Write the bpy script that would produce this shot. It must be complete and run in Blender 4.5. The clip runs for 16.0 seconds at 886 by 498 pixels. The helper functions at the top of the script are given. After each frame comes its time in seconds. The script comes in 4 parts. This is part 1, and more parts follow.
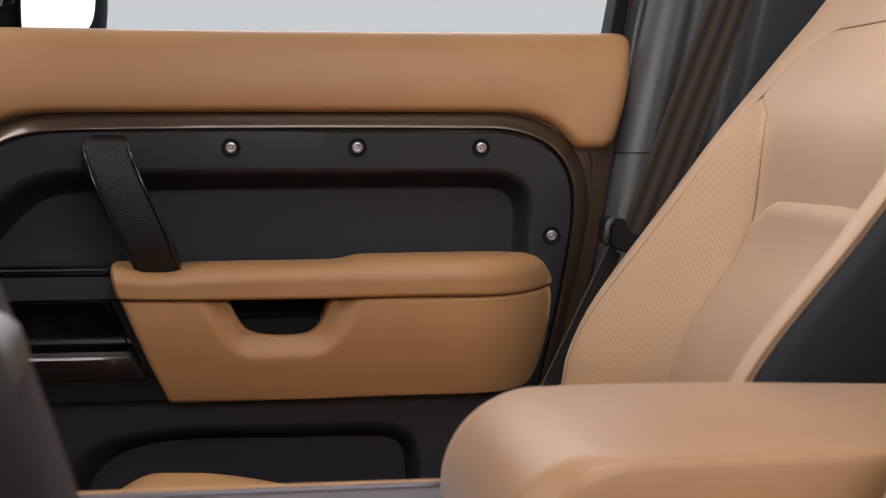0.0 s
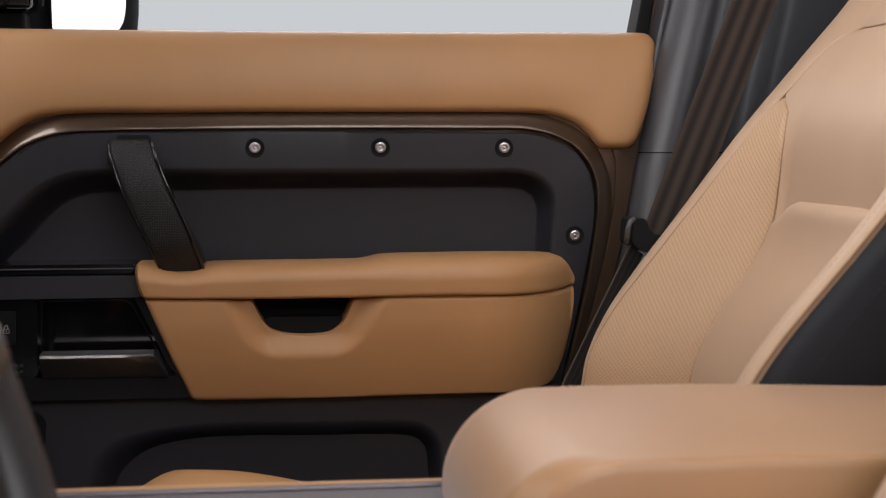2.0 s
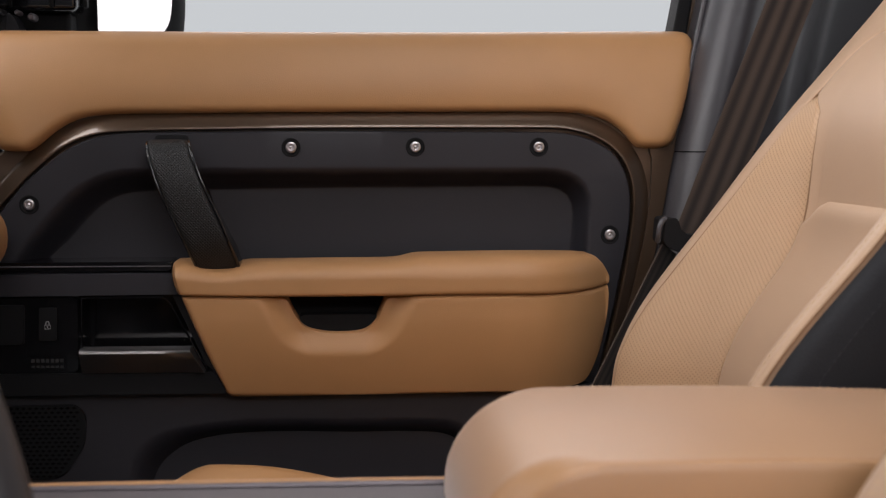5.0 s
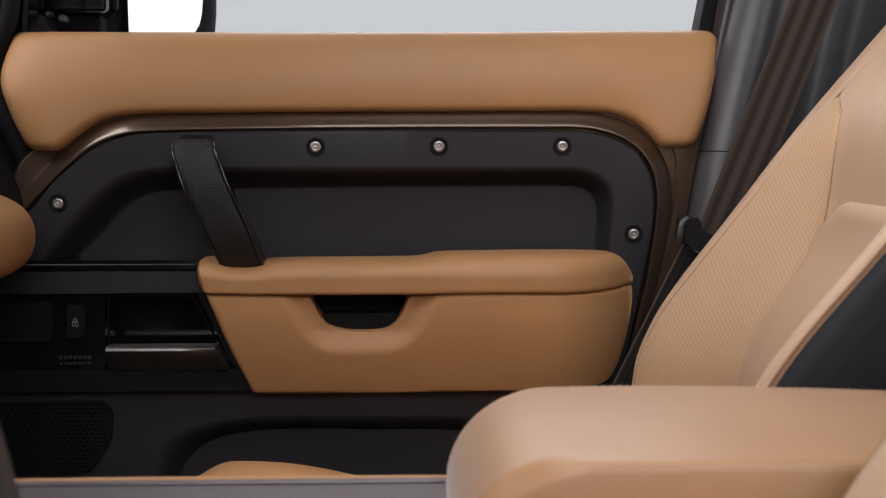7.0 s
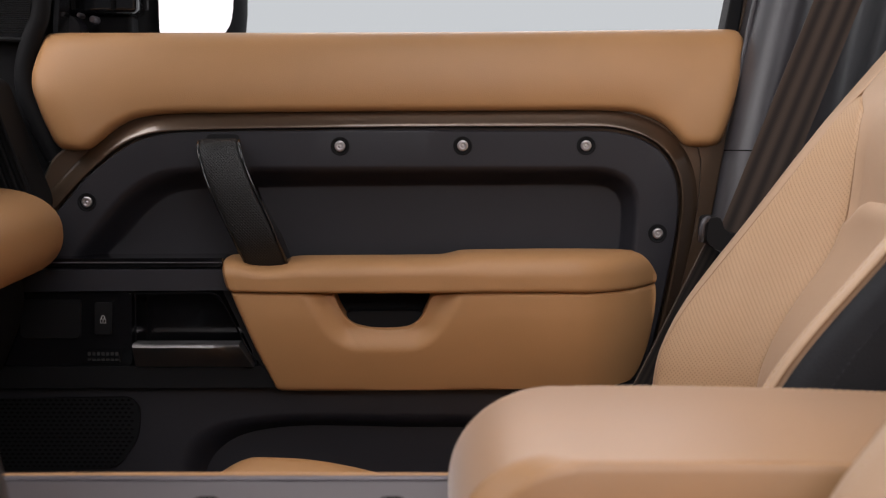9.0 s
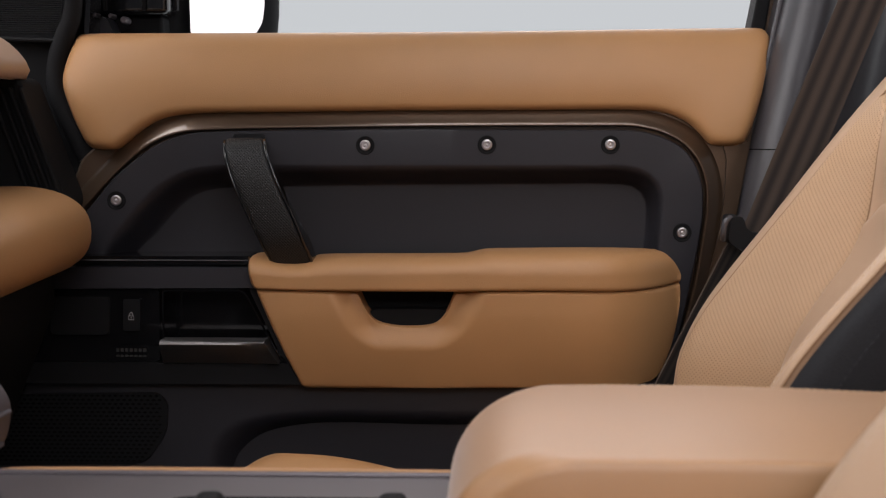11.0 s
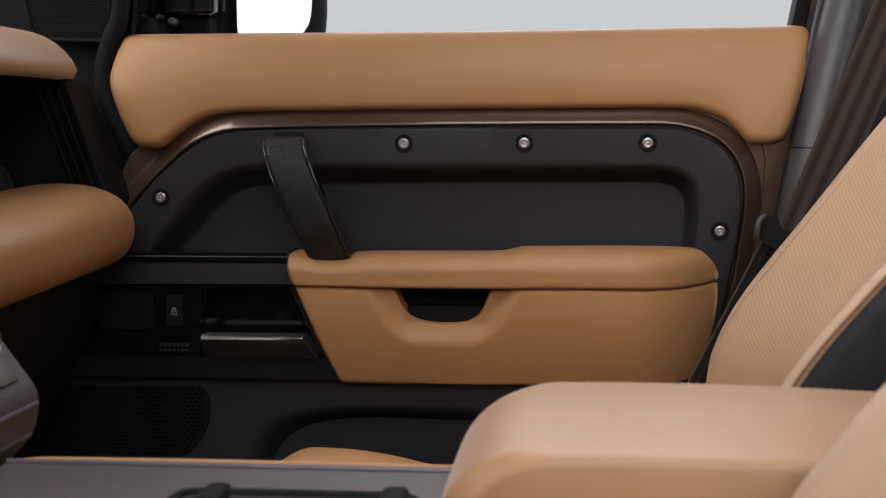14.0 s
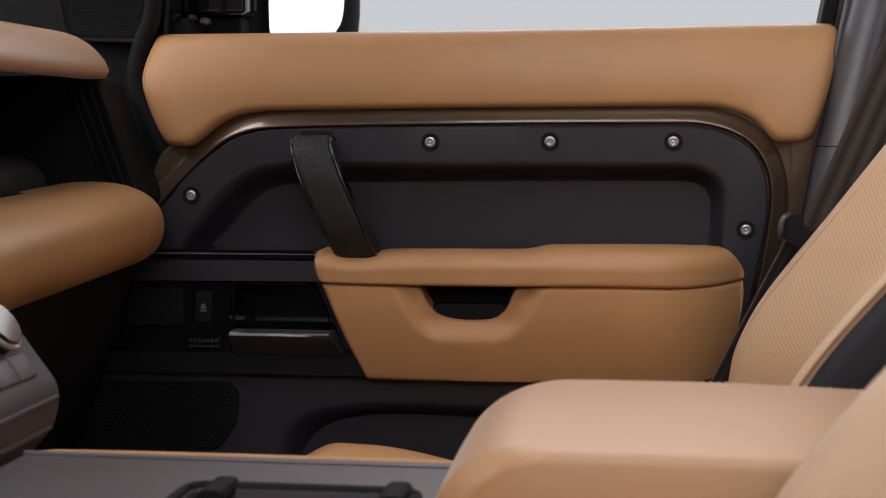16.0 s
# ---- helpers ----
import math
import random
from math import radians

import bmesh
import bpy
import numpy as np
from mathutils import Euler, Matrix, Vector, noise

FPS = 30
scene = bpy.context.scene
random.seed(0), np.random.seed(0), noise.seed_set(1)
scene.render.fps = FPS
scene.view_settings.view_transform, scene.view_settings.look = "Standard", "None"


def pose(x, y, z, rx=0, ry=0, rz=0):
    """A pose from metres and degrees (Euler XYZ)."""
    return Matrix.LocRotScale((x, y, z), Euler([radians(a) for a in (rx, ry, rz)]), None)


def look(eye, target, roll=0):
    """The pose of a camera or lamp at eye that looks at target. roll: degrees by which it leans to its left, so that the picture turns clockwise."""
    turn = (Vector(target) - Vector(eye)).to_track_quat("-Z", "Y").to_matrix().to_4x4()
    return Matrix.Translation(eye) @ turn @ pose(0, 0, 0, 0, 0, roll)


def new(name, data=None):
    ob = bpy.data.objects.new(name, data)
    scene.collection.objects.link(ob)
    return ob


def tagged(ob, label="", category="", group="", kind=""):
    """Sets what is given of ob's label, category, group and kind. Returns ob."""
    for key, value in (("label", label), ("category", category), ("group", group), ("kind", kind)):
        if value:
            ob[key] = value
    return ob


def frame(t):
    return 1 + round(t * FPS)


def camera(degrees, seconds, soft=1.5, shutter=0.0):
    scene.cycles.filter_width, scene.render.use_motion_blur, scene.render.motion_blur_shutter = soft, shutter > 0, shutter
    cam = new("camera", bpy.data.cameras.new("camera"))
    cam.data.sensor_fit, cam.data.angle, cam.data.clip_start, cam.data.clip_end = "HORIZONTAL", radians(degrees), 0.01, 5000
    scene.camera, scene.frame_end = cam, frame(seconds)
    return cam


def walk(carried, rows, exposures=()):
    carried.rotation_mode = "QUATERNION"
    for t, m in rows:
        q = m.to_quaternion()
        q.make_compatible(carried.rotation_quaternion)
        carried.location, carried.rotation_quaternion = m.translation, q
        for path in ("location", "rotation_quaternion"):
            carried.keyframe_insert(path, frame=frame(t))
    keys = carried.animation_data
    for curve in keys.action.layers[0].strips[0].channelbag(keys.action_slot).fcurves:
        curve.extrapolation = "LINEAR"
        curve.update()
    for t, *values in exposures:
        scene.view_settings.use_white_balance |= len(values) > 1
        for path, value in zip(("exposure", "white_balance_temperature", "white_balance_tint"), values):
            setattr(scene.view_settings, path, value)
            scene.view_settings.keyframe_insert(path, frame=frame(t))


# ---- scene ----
cam = camera(35.0, 16.0, soft=1.2)
cam.data.dof.use_dof = True
cam.data.dof.focus_distance = 1.55
cam.data.dof.aperture_fstop = 11.0
# seconds, eye x y z, yaw, pitch, lean
ROWS = [
    (0, -0.1624, -1.5140, 1.1998, -9.614, -4.112, 0.125),
    (0.5, -0.1550, -1.5164, 1.2005, -9.091, -4.140, 0.116),
    (1, -0.1475, -1.5188, 1.2012, -8.567, -4.167, 0.107),
    (1.5, -0.1400, -1.5212, 1.2018, -8.043, -4.194, 0.099),
    (2, -0.1324, -1.5235, 1.2025, -7.517, -4.221, 0.090),
    (2.5, -0.1248, -1.5258, 1.2031, -6.990, -4.248, 0.082),
    (3, -0.1172, -1.5281, 1.2037, -6.463, -4.274, 0.074),
    (3.5, -0.1095, -1.5303, 1.2043, -5.934, -4.300, 0.066),
    (4, -0.1018, -1.5325, 1.2049, -5.404, -4.326, 0.058),
    (4.5, -0.0940, -1.5347, 1.2055, -4.874, -4.351, 0.050),
    (5, -0.0862, -1.5368, 1.2060, -4.342, -4.377, 0.042),
    (5.5, -0.0784, -1.5389, 1.2066, -3.809, -4.402, 0.034),
    (6, -0.0706, -1.5409, 1.2071, -3.275, -4.427, 0.027),
    (6.5, -0.0627, -1.5429, 1.2076, -2.739, -4.451, 0.019),
    (7, -0.0548, -1.5449, 1.2081, -2.203, -4.475, 0.012),
    (7.5, -0.0469, -1.5469, 1.2086, -1.665, -4.499, 0.004),
    (8, -0.0389, -1.5488, 1.2090, -1.126, -4.523, -0.003),
    (8.5, -0.0309, -1.5506, 1.2094, -0.585, -4.547, -0.010),
    (9, -0.0228, -1.5525, 1.2099, -0.043, -4.570, -0.017),
    (9.5, -0.0148, -1.5543, 1.2103, 0.500, -4.593, -0.024),
    (10, -0.0067, -1.5561, 1.2107, 1.044, -4.616, -0.031),
    (10.5, 0.0014, -1.5578, 1.2110, 1.591, -4.638, -0.037),
    (11, 0.0095, -1.5595, 1.2114, 2.138, -4.660, -0.044),
    (11.5, 0.0177, -1.5612, 1.2117, 2.687, -4.682, -0.051),
    (12, 0.0259, -1.5628, 1.2121, 3.238, -4.704, -0.057),
    (12.5, 0.0341, -1.5644, 1.2124, 3.790, -4.726, -0.063),
    (13, 0.0423, -1.5659, 1.2126, 4.344, -4.747, -0.070),
    (13.5, 0.0506, -1.5675, 1.2129, 4.899, -4.768, -0.076),
    (14, 0.0589, -1.5689, 1.2132, 5.457, -4.788, -0.082),
    (14.5, 0.0672, -1.5704, 1.2134, 6.015, -4.809, -0.088),
    (15, 0.0755, -1.5718, 1.2136, 6.576, -4.829, -0.093),
    (15.5, 0.0838, -1.5732, 1.2139, 7.138, -4.849, -0.099),
    (16, 0.0922, -1.5746, 1.2140, 7.702, -4.868, -0.105),
]
walk(cam, [(t, pose(x, y, z, 90 + p, 0, w) @ pose(0, 0, 0, 0, 0, r)) for t, x, y, z, w, p, r in ROWS])

# ---- world and lights: a white photo studio ----
world = bpy.data.worlds.new("studio_air")
world.use_nodes = True
world.node_tree.nodes["Background"].inputs["Color"].default_value = (0.93, 0.96, 1.0, 1)
world.node_tree.nodes["Background"].inputs["Strength"].default_value = 0.63
scene.world = world


def area_lamp(name, eye, target, size_x, size_y, watts, colour):
    data = bpy.data.lights.new(name, "AREA")
    data.shape, data.size, data.size_y = "RECTANGLE", size_x, size_y
    data.energy, data.color = watts, colour
    ob = new(name, data)
    ob.matrix_world = look(eye, target)
    return ob


# unseen lamps, placed and tuned for the cabin's light and highlights
area_lamp("softbox_overhead", (-0.7, -0.9, 3.3), (0.0, -0.3, 1.0), 2.2, 2.2, 78, (1.0, 0.945, 0.95))
area_lamp("softbox_front", (-3.5, -1.2, 2.5), (0.2, -0.4, 1.2), 2.4, 1.6, 42, (1.0, 0.94, 0.95))
# added fill that lifts the door's dark recess
area_lamp("softbox_fill_driver_side", (0.3, -3.4, 2.9), (0.0, 0.0, 1.05), 2.0, 1.6, 55, (1.0, 0.945, 0.96))
area_lamp("softbox_passenger_side", (-0.1, 3.0, 2.60), (-0.1, -0.7, 1.15), 4.2, 1.5, 50, (1.0, 0.93, 0.94))
area_lamp("softbox_rear", (4.2, 1.0, 1.9), (-0.3, 0.25, 1.4), 3.0, 2.4, 15, (1.0, 0.93, 0.94))

# ---- materials ----


def material(name, base, rough=0.5, metal=0.0, coat=0.0, grain=0.0, grain_size=900.0, vary=0.08, vary_size=9.0, specular=0.5, sheen=0.0):
    mat = bpy.data.materials.new(name)
    mat.use_nodes = True
    nt = mat.node_tree
    shader = nt.nodes["Principled BSDF"]
    shader.inputs["Metallic"].default_value = metal
    shader.inputs["Coat Weight"].default_value = coat
    shader.inputs["Coat Roughness"].default_value = 0.08
    shader.inputs["Specular IOR Level"].default_value = specular
    shader.inputs["Sheen Weight"].default_value = sheen
    shader.inputs["Sheen Roughness"].default_value = 0.35
    shader.inputs["Sheen Tint"].default_value = (1.0, 0.93, 0.91, 1)
    place = nt.nodes.new("ShaderNodeTexCoord")
    cloud = nt.nodes.new("ShaderNodeTexNoise")
    cloud.inputs["Scale"].default_value = vary_size
    cloud.inputs["Detail"].default_value = 5
    nt.links.new(place.outputs["Object"], cloud.inputs["Vector"])
    ramp = nt.nodes.new("ShaderNodeValToRGB")
    ramp.color_ramp.elements[0].position, ramp.color_ramp.elements[1].position = 0.3, 0.7
    ramp.color_ramp.elements[0].color = (*[c * (1 - vary) for c in base], 1)
    ramp.color_ramp.elements[1].color = (*[c * (1 + vary) for c in base], 1)
    nt.links.new(cloud.outputs["Fac"], ramp.inputs["Fac"])
    nt.links.new(ramp.outputs["Color"], shader.inputs["Base Color"])
    spread = nt.nodes.new("ShaderNodeMapRange")
    spread.inputs["To Min"].default_value, spread.inputs["To Max"].default_value = rough * 0.88, min(1, rough * 1.12)
    nt.links.new(cloud.outputs["Fac"], spread.inputs["Value"])
    nt.links.new(spread.outputs["Result"], shader.inputs["Roughness"])
    if grain:
        cells = nt.nodes.new("ShaderNodeTexVoronoi")
        cells.inputs["Scale"].default_value = grain_size
        nt.links.new(place.outputs["Object"], cells.inputs["Vector"])
        bump = nt.nodes.new("ShaderNodeBump")
        bump.inputs["Strength"].default_value, bump.inputs["Distance"].default_value = grain, 0.0004
        nt.links.new(cells.outputs["Distance"], bump.inputs["Height"])
        nt.links.new(bump.outputs["Normal"], shader.inputs["Normal"])
    return mat


def dotted(mat, pitch, hole, dark, turn=45.0, axes="YZ", sink=0.0006):
    """Small punched holes in rows: darkens and sinks dots on a square grid."""
    nt = mat.node_tree
    shader = nt.nodes["Principled BSDF"]
    place = nt.nodes.new("ShaderNodeTexCoord")
    apart = nt.nodes.new("ShaderNodeSeparateXYZ")
    nt.links.new(place.outputs["UV" if axes == "XY" else "Object"], apart.inputs["Vector"])
    flat = nt.nodes.new("ShaderNodeCombineXYZ")
    nt.links.new(apart.outputs[axes[0]], flat.inputs["X"])
    nt.links.new(apart.outputs[axes[1]], flat.inputs["Y"])
    grid = nt.nodes.new("ShaderNodeMapping")
    grid.inputs["Scale"].default_value = (1 / pitch, 1 / pitch, 1)
    grid.inputs["Rotation"].default_value = (0, 0, radians(turn))
    nt.links.new(flat.outputs["Vector"], grid.inputs["Vector"])
    cell = nt.nodes.new("ShaderNodeVectorMath")
    cell.operation = "FRACTION"
    nt.links.new(grid.outputs["Vector"], cell.inputs[0])
    off = nt.nodes.new("ShaderNodeVectorMath")
    off.operation = "DISTANCE"
    off.inputs[1].default_value = (0.5, 0.5, 0)
    nt.links.new(cell.outputs["Vector"], off.inputs[0])
    mask = nt.nodes.new("ShaderNodeMapRange")
    mask.inputs["From Min"].default_value, mask.inputs["From Max"].default_value = hole * 0.7, hole * 1.3
    mask.inputs["To Min"].default_value, mask.inputs["To Max"].default_value = 1, 0
    nt.links.new(off.outputs["Value"], mask.inputs["Value"])
    mix = nt.nodes.new("ShaderNodeMix")
    mix.data_type = "RGBA"
    mix.inputs["B"].default_value = (*dark, 1)
    was = shader.inputs["Base Color"].links[0].from_socket
    nt.links.new(was, mix.inputs["A"])
    nt.links.new(mask.outputs["Result"], mix.inputs["Factor"])
    nt.links.new(mix.outputs["Result"], shader.inputs["Base Color"])
    bump = nt.nodes.new("ShaderNodeBump")
    bump.invert = True
    bump.inputs["Strength"].default_value, bump.inputs["Distance"].default_value = 0.8, sink
    nt.links.new(mask.outputs["Result"], bump.inputs["Height"])
    nt.links.new(bump.outputs["Normal"], shader.inputs["Normal"])
    return mat


TAN = (0.440, 0.2330, 0.101)
leather = material("tan_leather", TAN, 0.42, grain=0.25, grain_size=1100, vary=0.05, specular=0.36)
# tan leather again: darker base and pale sheen imitate the window's reflection
sheen_leather = material("fine_tan_leather_with_sheen", (0.395, 0.210, 0.092), 0.40, grain=0.12, grain_size=1600, vary=0.05, specular=0.6, sheen=0.42)
seat_leather = material("tan_seat_leather", (0.455, 0.303, 0.196), 0.52, grain=0.4, grain_size=900, vary=0.05, sheen=0.12, specular=0.45)
perforated = dotted(material("perforated_tan_leather", (0.500, 0.322, 0.188), 0.5, vary=0.04), 0.0032, 0.21, (0.34, 0.195, 0.105), axes="XY")
# shadow along the sunken seams, given as a darker brown
seam_shade = material("seam_shade", (0.28, 0.165, 0.09), 0.8)
satin_trim = material("satin_silver_trim", (0.132, 0.118, 0.128), 0.40, metal=0.45, vary=0.06)
thread = material("tan_thread", (0.52, 0.36, 0.22), 0.7)
black_leather = material("black_leather", (0.010, 0.011, 0.014), 0.6, grain=0.4, grain_size=800, specular=0.3)
black_plastic = material("grained_black_plastic", (0.0205, 0.0198, 0.0250), 0.44, grain=0.25, grain_size=1500, specular=0.42)
soft_black = material("soft_black_plastic", (0.0075, 0.0077, 0.0088), 0.72, grain=0.25, grain_size=1500, specular=0.18)
gloss_black = material("gloss_black_plastic", (0.006, 0.006, 0.007), 0.12, coat=0.5)
grip_rubber = dotted(material("dimpled_black_rubber", (0.010, 0.010, 0.011), 0.5), 0.0024, 0.3, (0.004, 0.004, 0.004), turn=45, axes="XZ", sink=0.0009)
bronze = material("bronze_metallic_paint", (0.105, 0.068, 0.044), 0.30, metal=0.55, coat=1.0, vary=0.05)
wheel_leather = material("smooth_black_leather", (0.022, 0.021, 0.024), 0.42, grain=0.2, grain_size=900)
pillar_grey = material("grey_grained_plastic", (0.052, 0.050, 0.056), 0.36, grain=0.15, grain_size=1300, specular=0.6)
console_grey = material("satin_grey_trim", (0.078, 0.070, 0.082), 0.55, vary=0.05)
button_grey = material("grey_button_plastic", (0.13, 0.118, 0.132), 0.5, vary=0.05)
metal = material("brushed_metal", (0.58, 0.56, 0.56), 0.33, metal=1.0)
steel = material("bolt_steel", (0.56, 0.53, 0.54), 0.32, metal=0.9)
carpet = material("black_carpet", (0.01, 0.01, 0.01), 0.95, grain=0.8, grain_size=500)
mirror_glass = material("mirror_glass", (0.93, 0.90, 0.90), 0.02, metal=1.0, vary=0.0)
studio_white = material("studio_white_paint", (0.78, 0.80, 0.81), 0.8, vary=0.02, vary_size=0.6)
studio_grey = material("studio_dark_grey_paint", (0.12, 0.12, 0.13), 0.9, vary=0.03, vary_size=0.8)
white_ink = material("white_print", (0.42, 0.42, 0.42), 0.6)
grey_ink = material("grey_print", (0.024, 0.023, 0.023), 0.5)

webbing = material("brown_belt_webbing", (0.018, 0.0138, 0.0124), 0.75, vary=0.1, specular=0.25)


def striped(mat, axis, width, other):
    nt = mat.node_tree
    shader = nt.nodes["Principled BSDF"]
    place = nt.nodes.new("ShaderNodeTexCoord")
    wave = nt.nodes.new("ShaderNodeTexWave")
    wave.bands_direction = axis
    wave.inputs["Scale"].default_value = 0.314 / width
    wave.inputs["Distortion"].default_value = 0.0
    nt.links.new(place.outputs["Object"], wave.inputs["Vector"])
    mix = nt.nodes.new("ShaderNodeMix")
    mix.data_type = "RGBA"
    mix.inputs["B"].default_value = (*other, 1)
    was = shader.inputs["Base Color"].links[0].from_socket
    nt.links.new(was, mix.inputs["A"])
    nt.links.new(wave.outputs["Fac"], mix.inputs["Factor"])
    nt.links.new(mix.outputs["Result"], shader.inputs["Base Color"])
    weave = nt.nodes.new("ShaderNodeTexWave")
    weave.bands_direction = "Z"
    weave.inputs["Scale"].default_value = 190
    nt.links.new(place.outputs["Object"], weave.inputs["Vector"])
    bump = nt.nodes.new("ShaderNodeBump")
    bump.inputs["Strength"].default_value, bump.inputs["Distance"].default_value = 0.2, 0.0003
    nt.links.new(weave.outputs["Fac"], bump.inputs["Height"])
    nt.links.new(bump.outputs["Normal"], shader.inputs["Normal"])


striped(webbing, "X", 0.0155, (0.058, 0.042, 0.033))

# ---- shape helpers ----


def thing(name, place, label, category, group="", kind=""):
    ob = new(name)
    ob.empty_display_size = 0.05
    ob.location = place
    return tagged(ob, label, category, group, kind)


def finish(bm, name, mat, angle=40.0):
    bmesh.ops.recalc_face_normals(bm, faces=bm.faces)
    for f in bm.faces:
        f.smooth = True
    for e in bm.edges:
        if len(e.link_faces) == 2 and e.calc_face_angle(0) > radians(angle):
            e.smooth = False
    me = bpy.data.meshes.new(name)
    bm.to_mesh(me)
    bm.free()
    me.materials.append(mat)
    return me


def part(name, bm, mat, parent=None, label="", weighted=True, angle=40.0):
    """Links a bmesh, given in world metres, as one mesh object under a thing or a part."""
    base = Vector((0, 0, 0))
    up = parent
    while up is not None:
        base += up.location
        up = up.parent
    bmesh.ops.translate(bm, verts=bm.verts, vec=-base)
    ob = new(name, finish(bm, name, mat, angle))
    ob.parent = parent
    if weighted:
        mod = ob.modifiers.new("normals", "WEIGHTED_NORMAL")
        mod.keep_sharp = True
    return tagged(ob, label)


def alone(name, bm, mat, label, category, kind="", group="", weighted=True):
    ob = part(name, bm, mat, None, label, weighted)
    return tagged(ob, label, category, group, kind)


def spline(points, n, closed=False):
    """n points evenly along a smooth line through the given ones."""
    p = [Vector(q) for q in points]
    m = len(p)
    dense = []
    for i in range(m if closed else m - 1):
        a, b = p[i], p[(i + 1) % m]
        before = p[(i - 1) % m] if closed or i > 0 else a
        after = p[(i + 2) % m] if closed or i + 2 < m else b
        span = (b - a).length
        ta = (b - before) * (span / max(1e-9, (a - before).length + span))
        tb = (after - a) * (span / max(1e-9, (after - b).length + span))
        for k in range(24):
            u = k / 24
            h1, h2 = 2 * u**3 - 3 * u**2 + 1, u**3 - 2 * u**2 + u
            dense.append(h1 * a + h2 * ta + (1 - h1) * b + (u**3 - u**2) * tb)
    dense.append(p[0].copy() if closed else p[-1].copy())
    dist = [0.0]
    for a, b in zip(dense, dense[1:]):
        dist.append(dist[-1] + (b - a).length)
    out, j = [], 0
    count = n if closed else n - 1
    for i in range(n):
        want = dist[-1] * i / count
        while j < len(dist) - 2 and dist[j + 1] < want:
            j += 1
        step = dist[j + 1] - dist[j]
        out.append(dense[j].lerp(dense[j + 1], (want - dist[j]) / step if step > 1e-12 else 0))
    return out


def rounded(points, radius, seg=5):
    """A closed outline with each corner rounded; radius one number or one for each corner."""
    p = [Vector(q) for q in points]
    out = []
    for i, c in enumerate(p):
        r = radius[i] if isinstance(radius, (list, tuple)) else radius
        a, b = (p[i - 1] - c), (p[(i + 1) % len(p)] - c)
        cut = min(r, a.length * 0.48, b.length * 0.48)
        if r <= 0:
            out.append(c)
            continue
        s, e = c + a.normalized() * cut, c + b.normalized() * cut
        for k in range(seg + 1):
            u = k / seg
            out.append((1 - u) ** 2 * s + 2 * u * (1 - u) * c + u * u * e)
    return out


def slab(outline, front, back, bevel=0.0, seg=3, axis="y"):
    """A solid between two planes y (or x, or z) from an outline of (x, z) (or (y, z), (x, y)); the front's rim is rounded."""
    def put(a, b, d):
        return {"y": (a, d, b), "x": (d, a, b), "z": (a, b, d)}[axis]
    bm = bmesh.new()
    f = [bm.verts.new(put(a, b, front)) for a, b in outline]
    g = [bm.verts.new(put(a, b, back)) for a, b in outline]
    face = bm.faces.new(f)
    bm.faces.new(g[::-1])
    for i in range(len(f)):
        j = (i + 1) % len(f)
        bm.faces.new((f[j], f[i], g[i], g[j]))
    if bevel:
        bmesh.ops.bevel(bm, geom=list(face.edges), offset=bevel, segments=seg, affect="EDGES", profile=0.5, clamp_overlap=True)
    return bm


def block(x0, x1, y0, y1, z0, z1, bevel=0.0, seg=3):
    bm = bmesh.new()
    bmesh.ops.create_cube(bm, size=1)
    bmesh.ops.scale(bm, verts=bm.verts, vec=(x1 - x0, y1 - y0, z1 - z0))
    bmesh.ops.translate(bm, verts=bm.verts, vec=((x0 + x1) / 2, (y0 + y1) / 2, (z0 + z1) / 2))
    if bevel:
        bmesh.ops.bevel(bm, geom=list(bm.edges), offset=bevel, segments=seg, affect="EDGES", profile=0.5)
    return bm


def grid_mesh(rows, close_u=False, cap=False):
    """Faces between rows of points; the UV map holds metres along the middle row and column."""
    bm = bmesh.new()
    v = [[bm.verts.new(p) for p in row] for row in rows]
    n = len(rows[0])
    for a, b in zip(v, v[1:]):
        for i in range(n if close_u else n - 1):
            j = (i + 1) % n
            bm.faces.new((a[i], a[j], b[j], b[i]))
    if cap:
        bm.faces.new(v[0][::-1])
        bm.faces.new(v[-1])
    if not close_u:
        where = {}
        for j, row in enumerate(v):
            far, run = len(row) // 2, [0.0]
            for p, q in zip(row, row[1:]):
                run.append(run[-1] + (q.co - p.co).length)
            for i, p in enumerate(row):
                where[p] = [run[i] - run[far], 0.0]
        up = 0.0
        for j, row in enumerate(v):
            if j:
                up += (row[n // 2].co - v[j - 1][n // 2].co).length
            for p in row:
                where[p][1] = up
        layer = bm.loops.layers.uv.new("metres")
        for f in bm.faces:
            for loop in f.loops:
                loop[layer].uv = where[loop.vert]
    return bm


